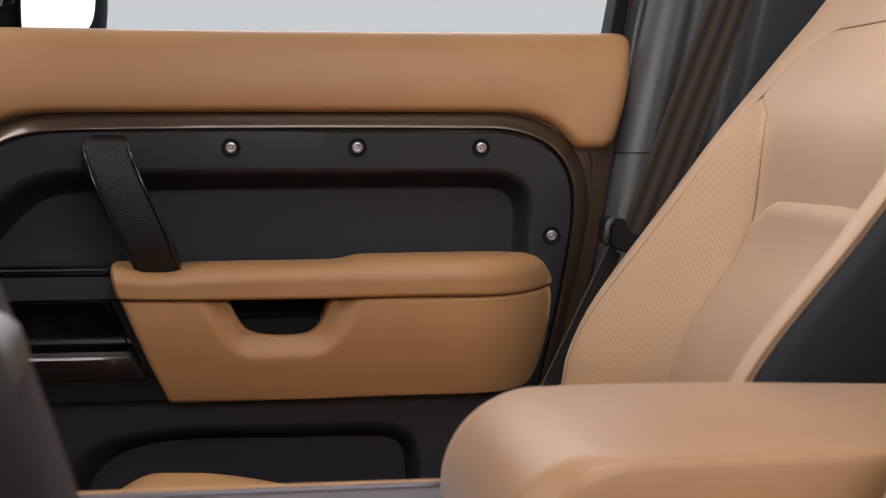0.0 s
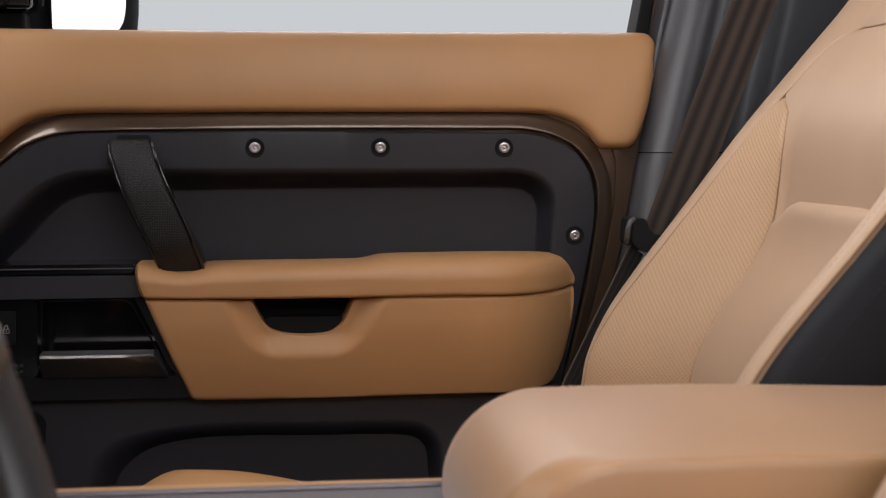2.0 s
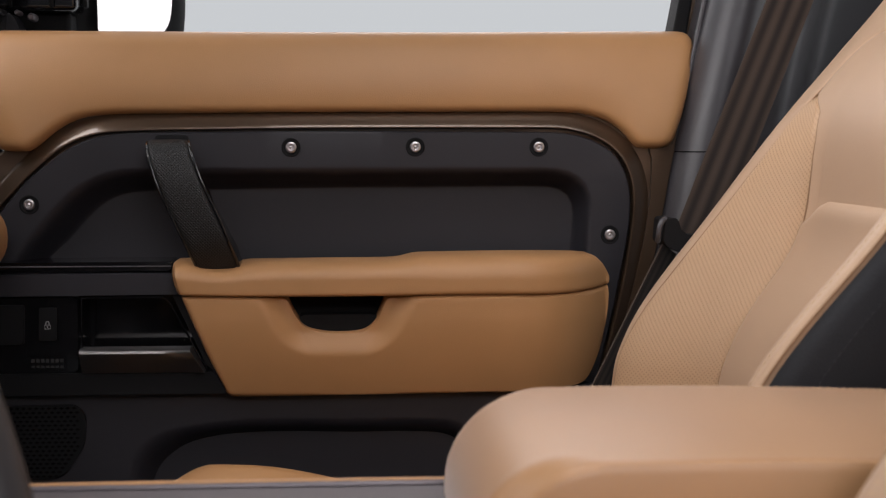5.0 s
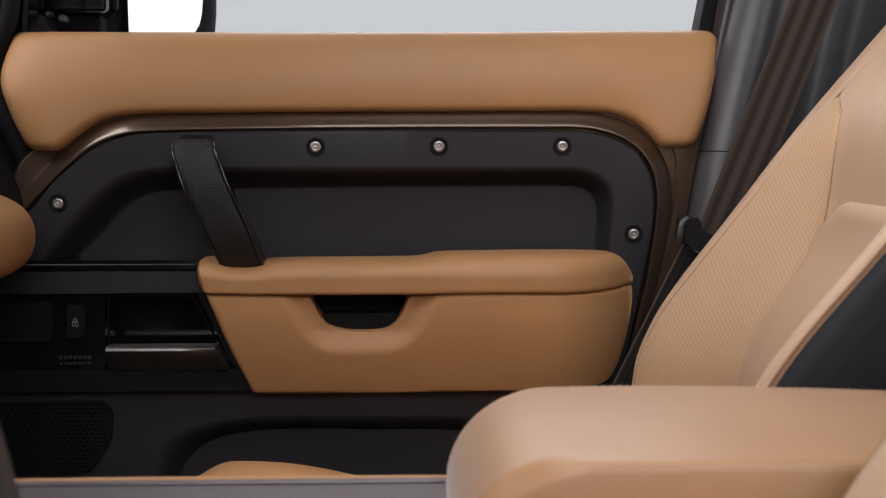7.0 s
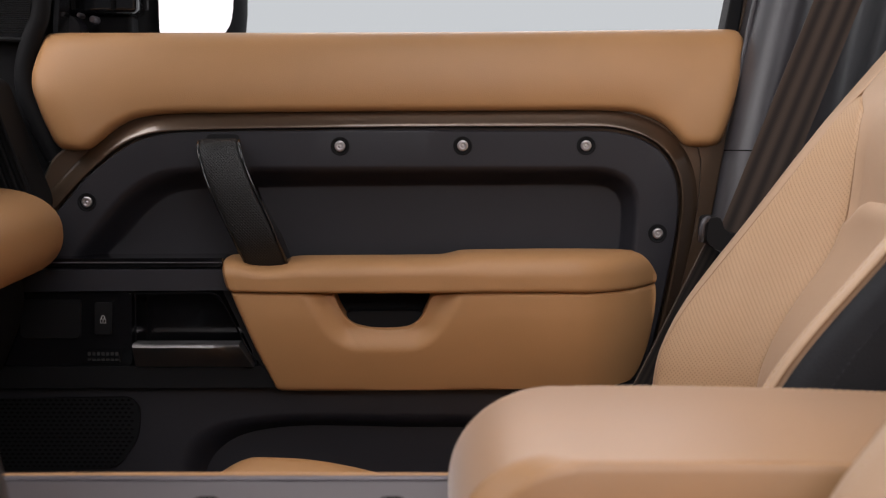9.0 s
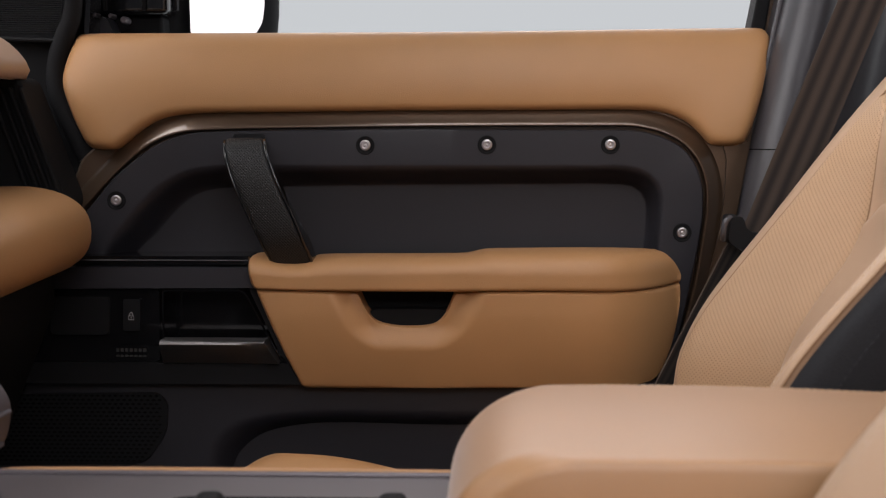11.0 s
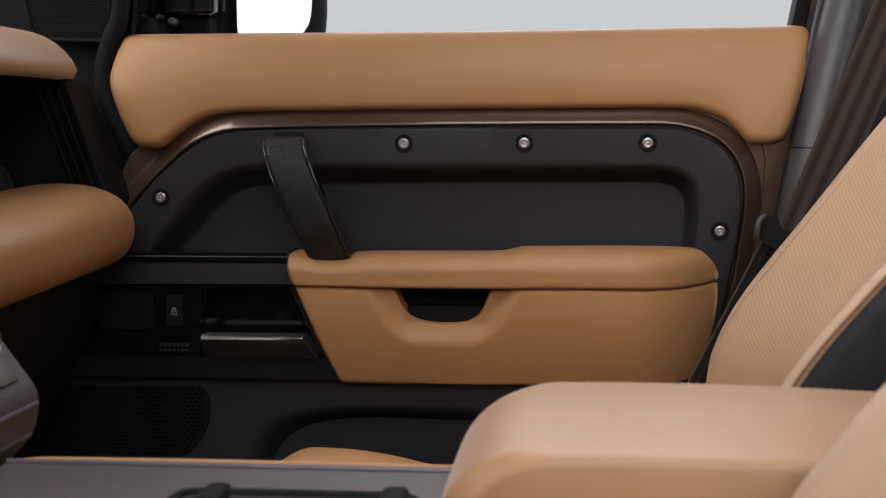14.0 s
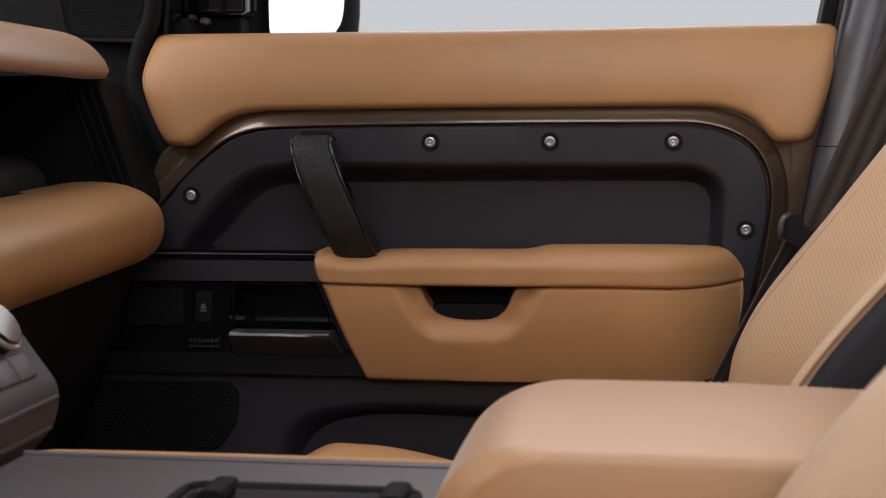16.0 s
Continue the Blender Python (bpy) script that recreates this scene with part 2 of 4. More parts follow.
def tube(points, radius, sides=8, squash=1.0, bm=None, closed=False):
    """A round rod along a line of points."""
    bm = bm or bmesh.new()
    pts = [Vector(p) for p in points]
    rings = []
    for i, p in enumerate(pts):
        if closed:
            d = pts[(i + 1) % len(pts)] - pts[i - 1]
        else:
            d = pts[min(i + 1, len(pts) - 1)] - pts[max(i - 1, 0)]
        d.normalize()
        side = d.cross(Vector((0, 1, 0)))
        if side.length < 0.2:
            side = d.cross(Vector((0, 0, 1)))
        side.normalize()
        up = side.cross(d)
        rings.append([bm.verts.new(p + radius * (math.cos(a) * side + squash * math.sin(a) * up)) for a in [2 * math.pi * k / sides for k in range(sides)]])
    pairs = list(zip(rings, rings[1:])) + ([(rings[-1], rings[0])] if closed else [])
    for a, b in pairs:
        for k in range(sides):
            bm.faces.new((a[k], a[(k + 1) % sides], b[(k + 1) % sides], b[k]))
    if not closed:
        bm.faces.new(rings[0][::-1])
        bm.faces.new(rings[-1])
    return bm


def lathe(profile, centre, sides=20):
    """A body turned round an axis along y: profile of (radius, y)."""
    cx, cy, cz = centre
    rows = [[(cx + r * math.cos(2 * math.pi * k / sides), cy + y, cz + r * math.sin(2 * math.pi * k / sides)) for k in range(sides)] for r, y in profile]
    return grid_mesh(rows, close_u=True, cap=True)


def coons(bottom, top, left, right, nu, nv, depth, back):
    """An upholstered pad over four bordering lines of (x, z), its face at y = depth(u, v, x, z), its rim turned back to y = back."""
    b, t = spline(bottom, nu), spline(top, nu)
    l, r = spline(left, nv), spline(right, nv)
    rows = []
    for j in range(nv):
        v = j / (nv - 1)
        row = []
        for i in range(nu):
            u = i / (nu - 1)
            p = (1 - v) * b[i] + v * t[i] + (1 - u) * l[j] + u * r[j]
            p = p - ((1 - u) * (1 - v) * b[0] + u * (1 - v) * b[-1] + (1 - u) * v * t[0] + u * v * t[-1])
            row.append((p.x, p.y))
        rows.append(row)
    bm = grid_mesh([[(x, depth(i / (nu - 1), j / (nv - 1), x, z), z) for i, (x, z) in enumerate(row)] for j, row in enumerate(rows)])
    edges = [e for e in bm.edges if len(e.link_faces) == 1]
    made = bmesh.ops.extrude_edge_only(bm, edges=edges)["geom"]
    for v in made:
        if isinstance(v, bmesh.types.BMVert):
            v.co.y = back
    return bm


def roll_in(d, r):
    """How far a rounded rim of radius r lies behind its face at a distance d from the edge."""
    d = max(0.0, min(d, r))
    return r - math.sqrt(max(0.0, r * r - (r - d) ** 2))


def holed_plate(outline, hole_rim, hole_floor, front, floor, back, edge=0.003):
    """A plate with a pressed-in field: outline, the field's rim and its floor as lists of (x, z)."""
    bm = bmesh.new()
    n = 120
    rim = [(p.x, p.y) for p in spline([(*q, 0) for q in hole_rim], n, True)]
    low = [(p.x, p.y) for p in spline([(*q, 0) for q in hole_floor], n, True)]
    out = outline
    cx = sum(p[0] for p in out) / len(out)
    cz = sum(p[1] for p in out) / len(out)
    def ring(pts, y):
        vs = [bm.verts.new((a, y, b)) for a, b in pts]
        es = [bm.edges.new((vs[i], vs[(i + 1) % len(vs)])) for i in range(len(vs))]
        return vs, es
    o, oe = ring(out, front)
    h, he = ring(rim, front)
    bmesh.ops.triangle_fill(bm, use_beauty=True, use_dissolve=False, edges=oe + he)
    def join(a, b):
        for i in range(len(a)):
            j = (i + 1) % len(a)
            bm.faces.new((a[i], a[j], b[j], b[i]))
    levels = [(0.10, 0.015), (0.20, 0.06), (0.32, 0.16), (0.46, 0.36), (0.62, 0.62), (0.80, 0.86), (0.92, 0.97), (1.0, 1.0)]
    last = h
    for u, w in levels:
        vs = [bm.verts.new((a + (c - a) * u, front + (floor - front) * w if u < 1 else floor, b + (d - b) * u)) for (a, b), (c, d) in zip(rim, low)]
        join(last, vs)
        last = vs
    bm.faces.new(last)
    grown = [(a + (a - cx) / max(1e-6, math.hypot(a - cx, b - cz)) * edge, b + (b - cz) / max(1e-6, math.hypot(a - cx, b - cz)) * edge) for a, b in out]
    g1 = [bm.verts.new((a, front + edge, b)) for a, b in grown]
    g2 = [bm.verts.new((a, back, b)) for a, b in grown]
    join(o, g1)
    join(g1, g2)
    return bm

# ---- the studio and the car's shell ----
alone("ground", block(-9, 9, -9, 9, -0.05, 0.0), studio_white, "white painted studio floor", "floor", "structure")
# added out of view: keeps world light off and gives dark reflections
alone("wall_south", block(-6, 6, -5.1, -5.0, 0, 5), studio_grey, "unseen dark grey wall added behind the camera", "wall", "structure")
alone("underbody", block(-1.06, 1.26, -1.48, 0.06, 0.0, 0.458), soft_black, "plain black underbody of the car", "car body", "structure")
alone("floor", block(-1.0, 1.2, -1.40, 0.02, 0.46, 0.50), carpet, "black carpeted cabin floor", "floor", "structure")
alone("wall_firewall", block(-1.06, -1.0, -1.48, 0.1, 0.46, 1.2), soft_black, "black panel closing the footwell", "wall", "structure")
alone("wall_rear", block(1.2, 1.26, -1.48, 0.1, 0.46, 1.22), soft_black, "black panel closing the cabin", "wall", "structure")


# unseen roof that shapes the overhead light; its opening is made up
def roof():
    bm = block(-0.56, 1.26, -1.48, -1.22, 1.80, 1.86)
    for x0, x1, y0, y1 in ((-0.56, 1.26, -0.25, 0.06), (-0.56, -0.20, -1.22, -0.25), (0.55, 1.26, -1.22, -0.25)):
        other = block(x0, x1, y0, y1, 1.80, 1.86)
        me = bpy.data.meshes.new("tmp")
        other.to_mesh(me)
        other.free()
        bm.from_mesh(me)
        bpy.data.meshes.remove(me)
    return bm


alone("roof", roof(), soft_black, "unseen dark car roof with an added opening for light", "roof", "structure", weighted=False)

# ---- passenger door ----
door = thing("passenger_door", (-0.1, 0.05, 0.5), "passenger car door trimmed in tan leather and black plastic, closed", "door")

# painted sheet behind the trim
shell = rounded([(-0.60, 0.50), (0.13, 0.50), (0.226, 0.90), (0.274, 1.08), (0.293, 1.205), (0.297, 1.245), (-0.43, 1.245), (-0.440, 1.197), (-0.456, 1.184), (-0.470, 1.150), (-0.60, 1.05)], [0.02, 0.02, 0.02, 0.02, 0.02, 0.01, 0.01, 0.004, 0.008, 0.01, 0.01])
part("door_shell", holed_plate([(p.x, p.y) for p in shell], [(-0.47, 1.00), (-0.42, 1.12), (-0.36, 1.185), (-0.30, 1.195), (0.15, 1.198), (0.20, 1.185), (0.215, 1.13), (0.19, 0.96), (0.15, 0.80), (0.1, 0.60), (-0.40, 0.60), (-0.45, 0.80)], [(-0.46, 1.00), (-0.41, 1.12), (-0.35, 1.18), (-0.30, 1.19), (0.15, 1.19), (0.19, 1.18), (0.205, 1.13), (0.18, 0.96), (0.14, 0.80), (0.09, 0.61), (-0.39, 0.61), (-0.44, 0.80)], 0.018, 0.08, 0.12), bronze, door, "bronze metallic painted inner door sheet")

trim_low = [(-0.4515, 1.1985), (-0.4417, 1.1958), (-0.4179, 1.1952), (-0.4100, 1.1985), (-0.3863, 1.2176), (-0.3705, 1.2270), (-0.3548, 1.2319), (-0.3235, 1.2353), (-0.2612, 1.2362), (-0.1364, 1.2375), (0.0134, 1.2380), (0.1132, 1.2386), (0.1756, 1.2380), (0.1912, 1.2361), (0.2069, 1.2318), (0.2225, 1.2243), (0.2352, 1.2131), (0.2460, 1.2013), (0.2530, 1.1990), (0.2698, 1.1985), (0.2850, 1.2020)]
trim_top = [(-0.4735, 1.3270), (-0.2662, 1.3270), (0.0141, 1.3280), (0.29, 1.3308), (0.3095, 1.3295), (0.3165, 1.3240)]
trim_front = [(-0.4515, 1.1985), (-0.4570, 1.2100), (-0.4655, 1.2270), (-0.4735, 1.2460), (-0.4800, 1.2640), (-0.4815, 1.2790), (-0.4790, 1.2950), (-0.4745, 1.3130), (-0.4725, 1.3270)]
trim_back = [(0.2850, 1.2020), (0.2975, 1.2365), (0.3070, 1.2743), (0.3160, 1.3160), (0.3165, 1.3240)]


def trim_y(u, v, x, z):
    lean = -0.002 + 0.27 * (z - 1.2)
    crown = -0.010 * math.sin(math.pi * v) ** 0.8
    return lean + crown + roll_in(v * 0.1, 0.009) + 0.45 * roll_in(u * 0.78, 0.045) + 0.5 * roll_in((1 - u) * 0.78, 0.016) + roll_in((1 - v) * 0.1, 0.016)


part("upper_trim", coons(trim_low, trim_top, trim_front, trim_back, 150, 36, trim_y, 0.09), leather, door, "tan leather upper door trim", weighted=False)
part("window_seal", block(-0.475, 0.312, 0.066, 0.078, 1.29, 1.324, 0.003), soft_black, door, "black rubber window seal")

# black pressed panel
panel_edge = [(p.x, p.y) for p in spline([(x, z, 0) for x, z in ((-0.60, 1.00), (-0.50, 1.072), (-0.4395, 1.1355), (-0.4171, 1.1617), (-0.3854, 1.1878), (-0.3665, 1.1996), (-0.3508, 1.2065), (-0.329, 1.2118), (-0.3041, 1.2137), (-0.2605, 1.2145), (-0.1361, 1.2150), (0.1128, 1.2155), (0.1564, 1.2150), (0.1751, 1.2125), (0.1938, 1.2070), (0.2120, 1.1970), (0.2245, 1.1835), (0.2325, 1.1675), (0.2366, 1.1459), (0.2363, 1.1177), (0.2329, 1.0926), (0.2270, 1.0612), (0.2170, 1.0106), (0.2030, 0.95), (0.183, 0.86))], 130)]
recess_rim = [(-0.46, 1.03), (-0.4312, 1.0866), (-0.4119, 1.1117), (-0.3927, 1.1336), (-0.3736, 1.1530), (-0.3483, 1.1690), (-0.3233, 1.1765), (-0.2921, 1.1785), (-0.1363, 1.1785), (0.113, 1.1785), (0.1567, 1.1780), (0.1766, 1.1722), (0.1905, 1.1602), (0.1965, 1.1427), (0.1962, 1.1115), (0.1921, 1.05), (0.186, 0.99), (0.15, 0.97), (-0.10, 0.97), (-0.42, 0.97)]
recess_floor = [(-0.43, 1.03), (-0.3982, 1.0789), (-0.3787, 1.0968), (-0.3624, 1.1160), (-0.3461, 1.1320), (-0.33, 1.1428), (-0.3108, 1.1485), (-0.2853, 1.1505), (-0.1388, 1.1530), (0.0523, 1.1545), (0.1479, 1.1545), (0.1657, 1.1509), (0.1754, 1.1414), (0.1787, 1.1286), (0.1765, 1.0902), (0.173, 1.05), (0.168, 1.00), (0.14, 0.985), (-0.10, 0.985), (-0.40, 0.985)]
panel = part("pressed_panel", holed_plate(panel_edge + [(0.17, 0.82), (-0.60, 0.82)], recess_rim, recess_floor, 0.0, 0.034, 0.03, 0.0022), black_plastic, door, "black grained plastic panel with a sunken field", angle=50)

# painted bead that frames the black panel
bead_line = [(-0.52, 1.062), (-0.48, 1.1020), (-0.4451, 1.1396), (-0.4182, 1.1680), (-0.3864, 1.1955), (-0.3675, 1.2064), (-0.3487, 1.2130), (-0.3299, 1.2164), (-0.2987, 1.2180), (-0.2612, 1.2190), (-0.1364, 1.2207), (-0.0116, 1.2216), (0.1132, 1.2218), (0.1569, 1.2215), (0.1756, 1.2190), (0.1944, 1.2140), (0.2133, 1.2047), (0.2259, 1.1935), (0.2354, 1.1798), (0.2419, 1.1613), (0.2441, 1.1425), (0.2437, 1.1237), (0.2397, 1.0922), (0.2330, 1.0500), (0.2240, 1.01), (0.2120, 0.96), (0.19, 0.87)]


def swept(line, profile, n):
    """A rolled edge along a line of (x, z): profile of (offset outwards, y)."""
    pts = spline([(*q, 0) for q in line], n)
    rows = []
    for i, p in enumerate(pts):
        d = (pts[min(i + 1, n - 1)] - pts[max(i - 1, 0)]).normalized()
        rows.append([(p.x - d.y * o, y, p.y + d.x * o) for o, y in profile])
    return grid_mesh(rows)


part("painted_bead", swept(bead_line, [(0.0215, 0.0230), (0.0180, 0.0172), (0.0130, 0.0140), (0.0080, 0.0102), (0.0045, 0.0072), (0.0022, 0.0054), (0.0008, 0.0046), (-0.0004, 0.0048), (-0.0014, 0.0062), (-0.0020, 0.0088), (-0.0022, 0.0125), (-0.0024, 0.0400)], 200), bronze, door, "rolled bronze painted edge round the black panel", weighted=False)
part("sheet_fold", slab(rounded([(0.2900, 1.2060), (0.2600, 1.2060), (0.2660, 1.1840), (0.2640, 1.1400), (0.2560, 1.0900), (0.2380, 1.0100), (0.2100, 0.9000), (0.2240, 0.9000), (0.2520, 1.0100), (0.2715, 1.0900), (0.2800, 1.1400)], 0.004), 0.0125, 0.03, 0.002), bronze, door)


def screw(x, z):
    ring = part("screw", lathe([(0.0104, 0.002), (0.0104, -0.0007), (0.0098, -0.0012), (0.0090, -0.0010), (0.0066, -0.0002), (0.0050, -0.0002)], (x, 0.0, z), 28), soft_black, door, "black countersunk washer", weighted=False)
    head = part("bolt_head", lathe([(0.0060, 0.0015), (0.0060, -0.0016), (0.0056, -0.0026), (0.0044, -0.0032), (0.0034, -0.0030), (0.0030, -0.0014), (0.0012, -0.0012)], (x, 0.0, z), 28), steel, ring, "steel bolt head", weighted=False)
    part("socket", lathe([(0.0016, -0.0008), (0.0016, -0.0022), (0.0012, -0.0026), (0.0004, -0.0027)], (x, 0.0, z), 10), steel, head, weighted=False)


for x, z in ((-0.135, 1.1995), (0.0, 1.2), (0.136, 1.2), (0.216, 1.103), (-0.415, 1.138)):
    screw(x, z)

# armrest cap and pocket
cap_top = [(-0.2590, 1.0770), (-0.2560, 1.0794), (-0.2512, 1.0800), (-0.2400, 1.0795), (-0.2328, 1.0770), (-0.2236, 1.0750), (-0.2083, 1.0744), (-0.1960, 1.0755), (-0.1898, 1.0773), (-0.1806, 1.0787), (-0.1346, 1.0793), (-0.0487, 1.0798), (-0.0241, 1.0804), (-0.0118, 1.0826), (-0.0045, 1.0845), (0.0066, 1.0854), (0.0495, 1.0860), (0.1109, 1.0865), (0.1700, 1.0858), (0.1875, 1.0842)]
cap_low = [(-0.2503, 1.0453), (-0.1924, 1.0441), (-0.1443, 1.0436), (-0.0361, 1.0436), (0.048, 1.0444), (0.1083, 1.0442), (0.1391, 1.0439), (0.1715, 1.0446), (0.1991, 1.0466), (0.2131, 1.0490)]
cap_front = [(-0.2503, 1.0453), (-0.2537, 1.0515), (-0.2571, 1.0643), (-0.2590, 1.0770)]
cap_back = [(0.2131, 1.0490), (0.2140, 1.0570), (0.2081, 1.0690), (0.1977, 1.0800), (0.1875, 1.0842)]


def bow(x):
    """How the pocket turns in towards the door at its rear end."""
    d = max(0.0, x - 0.115) / 0.095
    return 0.058 * min(1.0, d) ** 2.1


def cap_y(u, v, x, z):
    wide = 0.024 + 0.006 * min(1, max(0, (x + 0.02) / 0.05))
    return -0.068 + bow(x) + roll_in((1 - v) * 0.044, wide) * 1.4 + roll_in(v * 0.04, 0.004) + roll_in(u * 0.46, 0.008)


part("armrest", coons(cap_low, cap_top, cap_front, cap_back, 120, 30, cap_y, 0.0), leather, door, "tan leather door armrest", weighted=False)
body_top = [(-0.2485, 1.0440), (-0.16, 1.0426), (-0.1430, 1.0425), (-0.1390, 1.0405), (-0.1329, 1.0276), (-0.1269, 1.0180), (-0.1197, 1.0110), (-0.1088, 1.0070), (-0.0937, 1.0048), (-0.0725, 1.0048), (-0.0574, 1.0072), (-0.0483, 1.0136), (-0.0422, 1.0227), (-0.0348, 1.0400), (-0.0310, 1.0425), (-0.02, 1.0428), (0.048, 1.0435), (0.1083, 1.0433), (0.1391, 1.0430), (0.1715, 1.0437), (0.1991, 1.0457), (0.2129, 1.0478)]
body_low = [(-0.2033, 0.9372), (-0.1959, 0.9349), (-0.0733, 0.9349), (0.0495, 0.9358), (0.1325, 0.9362), (0.1600, 0.9370), (0.1780, 0.9395)]
body_front = [(-0.2485, 1.0440), (-0.2354, 1.0127), (-0.2207, 0.9774), (-0.2065, 0.9460), (-0.2033, 0.9372)][::-1]
body_back = [(0.1780, 0.9395), (0.1890, 0.9460), (0.1987, 0.9630), (0.2071, 0.9869), (0.2117, 1.0117), (0.2139, 1.0350), (0.2129, 1.0478)]


def body_y(u, v, x, z):
    p = max(0.0, abs(x + 0.085) - (0.030 + 0.55 * (z - 0.99)))
    q = max(0.0, 1.008 - z)
    near = max(0.0, min(1.0, 1 - math.hypot(p, q) / 0.030))
    scoop = near * near * (3 - 2 * near)
    taper = 0.020 * max(0.0, (1.02 - z) / 0.085) ** 1.6
    return -0.066 + bow(x) + taper + 0.012 * scoop + roll_in(min((1 - v), v) * 0.1, 0.0035) + roll_in(u * 0.4, 0.006)


part("door_pocket", coons(body_low, body_top, body_front, body_back, 190, 44, body_y, 0.0), leather, door, "tan leather door pocket with a scooped pull", weighted=False)
cup = part("pull_cup", slab([(-0.160, 1.050), (-0.01, 1.050), (-0.01, 1.0), (-0.160, 1.0)], -0.020, 0.0), soft_black, door, "black pull cup")
part("cup_lip", slab(rounded([(-0.128, 1.022), (-0.042, 1.022), (-0.054, 0.996), (-0.116, 0.996)], 0.006), -0.046, -0.012, 0.006), soft_black, cup)

# grab handle

def bar(offset, half, thick, depth_out):
    """A bent bar from the panel's top edge to the armrest; half: its half width."""
    line = spline([(-0.266, 0.000, 1.190), (-0.2640, -0.026, 1.1965), (-0.2605, -0.047, 1.1920), (-0.2515, -0.057, 1.170), (-0.2370, -0.059, 1.138), (-0.2210, -0.056, 1.104), (-0.2130, -0.047, 1.086), (-0.2080, -0.034, 1.066)], 36)
    rows = []
    for i, p in enumerate(line):
        d = (line[min(i + 1, 35)] - line[max(i - 1, 0)]).normalized()
        side = Vector((1, 0, 0))
        out = d.cross(side).normalized()
        side = out.cross(d).normalized()
        if out.y > 0 or (abs(out.y) < 0.2 and out.z < 0):
            out = -out
        q = p + side * offset + out * depth_out
        ring = rounded([(-half, -thick), (half, -thick), (half, thick), (-half, thick)], min(half, thick) * 0.8, 4)
        rows.append([q + side * a.x + out * a.y for a in ring])
    return grid_mesh(rows, close_u=True, cap=True)


grab = part("grab_handle", bar(0.0, 0.0215, 0.0075, 0.004), grip_rubber, door, "black dimpled rubber grab handle", weighted=False)
part("handle_edge", bar(0.0218, 0.0016, 0.0095, 0.002), gloss_black, grab, "gloss black edge strip", weighted=False)
part("handle_edge", bar(-0.0218, 0.0013, 0.009, 0.001), gloss_black, grab, "gloss black edge strip", weighted=False)
part("handle_core", bar(0.004, 0.0180, 0.007, -0.009), soft_black, grab, weighted=False)

# switch panel ahead of the pocket
part("ledge_strip", slab(rounded([(-0.56, 1.0665), (-0.262, 1.0685), (-0.262, 1.0785), (-0.56, 1.0775)], 0.002), -0.030, 0.03, 0.002), gloss_black, door, "gloss black ledge")
# bright highlight along the ledge, built as a thin satin rod
part("ledge_highlight", tube([(-0.56, -0.0302, 1.0735), (-0.262, -0.0302, 1.0735)], 0.0007, 6), satin_trim, door, weighted=False)
part("switch_frame_top", slab(rounded([(-0.58, 1.0425), (-0.251, 1.0445), (-0.2575, 1.0665), (-0.58, 1.0660)], 0.003), -0.042, 0.03, 0.003), black_plastic, door)
part("switch_frame_bottom", slab(rounded([(-0.58, 0.938), (-0.2015, 0.938), (-0.2175, 0.9615), (-0.58, 0.9605)], 0.003), -0.042, 0.03, 0.003), soft_black, door)
part("switch_frame_end", slab(rounded([(-0.2185, 0.962), (-0.2015, 0.9385), (-0.2500, 1.0435), (-0.2600, 1.0435), (-0.2265, 0.972)], 0.001), -0.040, 0.03, 0.001), soft_black, door)
part("handle_bowl", slab([(-0.37, 0.955), (-0.2, 0.955), (-0.2, 1.05), (-0.37, 1.05)], 0.004, 0.02), gloss_black, door, "dark bowl behind the door handle")
plate = part("switch_plate", slab(rounded([(-0.58, 0.961), (-0.3605, 0.961), (-0.3595, 1.042), (-0.58, 1.042)], 0.003), -0.036, 0.01, 0.002), gloss_black, door, "black switch plate")
button = part("lock_button", slab(rounded([(-0.400, 0.996), (-0.3815, 0.996), (-0.3805, 1.031), (-0.399, 1.031)], 0.002), -0.0395, -0.03, 0.001), soft_black, plate)
part("button_edge", slab(rounded([(-0.4015, 0.9945), (-0.380, 0.9945), (-0.379, 1.0325), (-0.4005, 1.0325)], 0.002), -0.0368, -0.03, 0.0004), gloss_black, plate)
part("window_switch", slab(rounded([(-0.48, 0.992), (-0.415, 0.992), (-0.414, 1.034), (-0.48, 1.034)], 0.004), -0.041, -0.03, 0.002), soft_black, plate)
lock_mark = bmesh.new()
tube([(x, -0.0398, z) for x, z in ((-0.3932, 1.0087), (-0.3875, 1.0087), (-0.3875, 1.0128), (-0.3932, 1.0128))], 0.00042, 6, bm=lock_mark, closed=True)
tube([(-0.39035, -0.0398, 1.0100), (-0.39035, -0.0398, 1.0115)], 0.0004, 6, bm=lock_mark)
tube([(-0.3920, -0.0398, 1.0130), (-0.3920, -0.0398, 1.0150), (-0.3912, -0.0398, 1.0163), (-0.3903, -0.0398, 1.0166), (-0.3894, -0.0398, 1.0163), (-0.3887, -0.0398, 1.0150), (-0.3887, -0.0398, 1.0130)], 0.00045, 6, bm=lock_mark)
part("padlock_mark", lock_mark, white_ink, button, "small white padlock symbol", weighted=False)
badge = part("badge", slab(rounded([(-0.425, 0.9645), (-0.3725, 0.9645), (-0.3725, 0.9790), (-0.415, 0.9790)], 0.0015), -0.0385, -0.034, 0.0008), gloss_black, plate, "small black badge with grey bars")
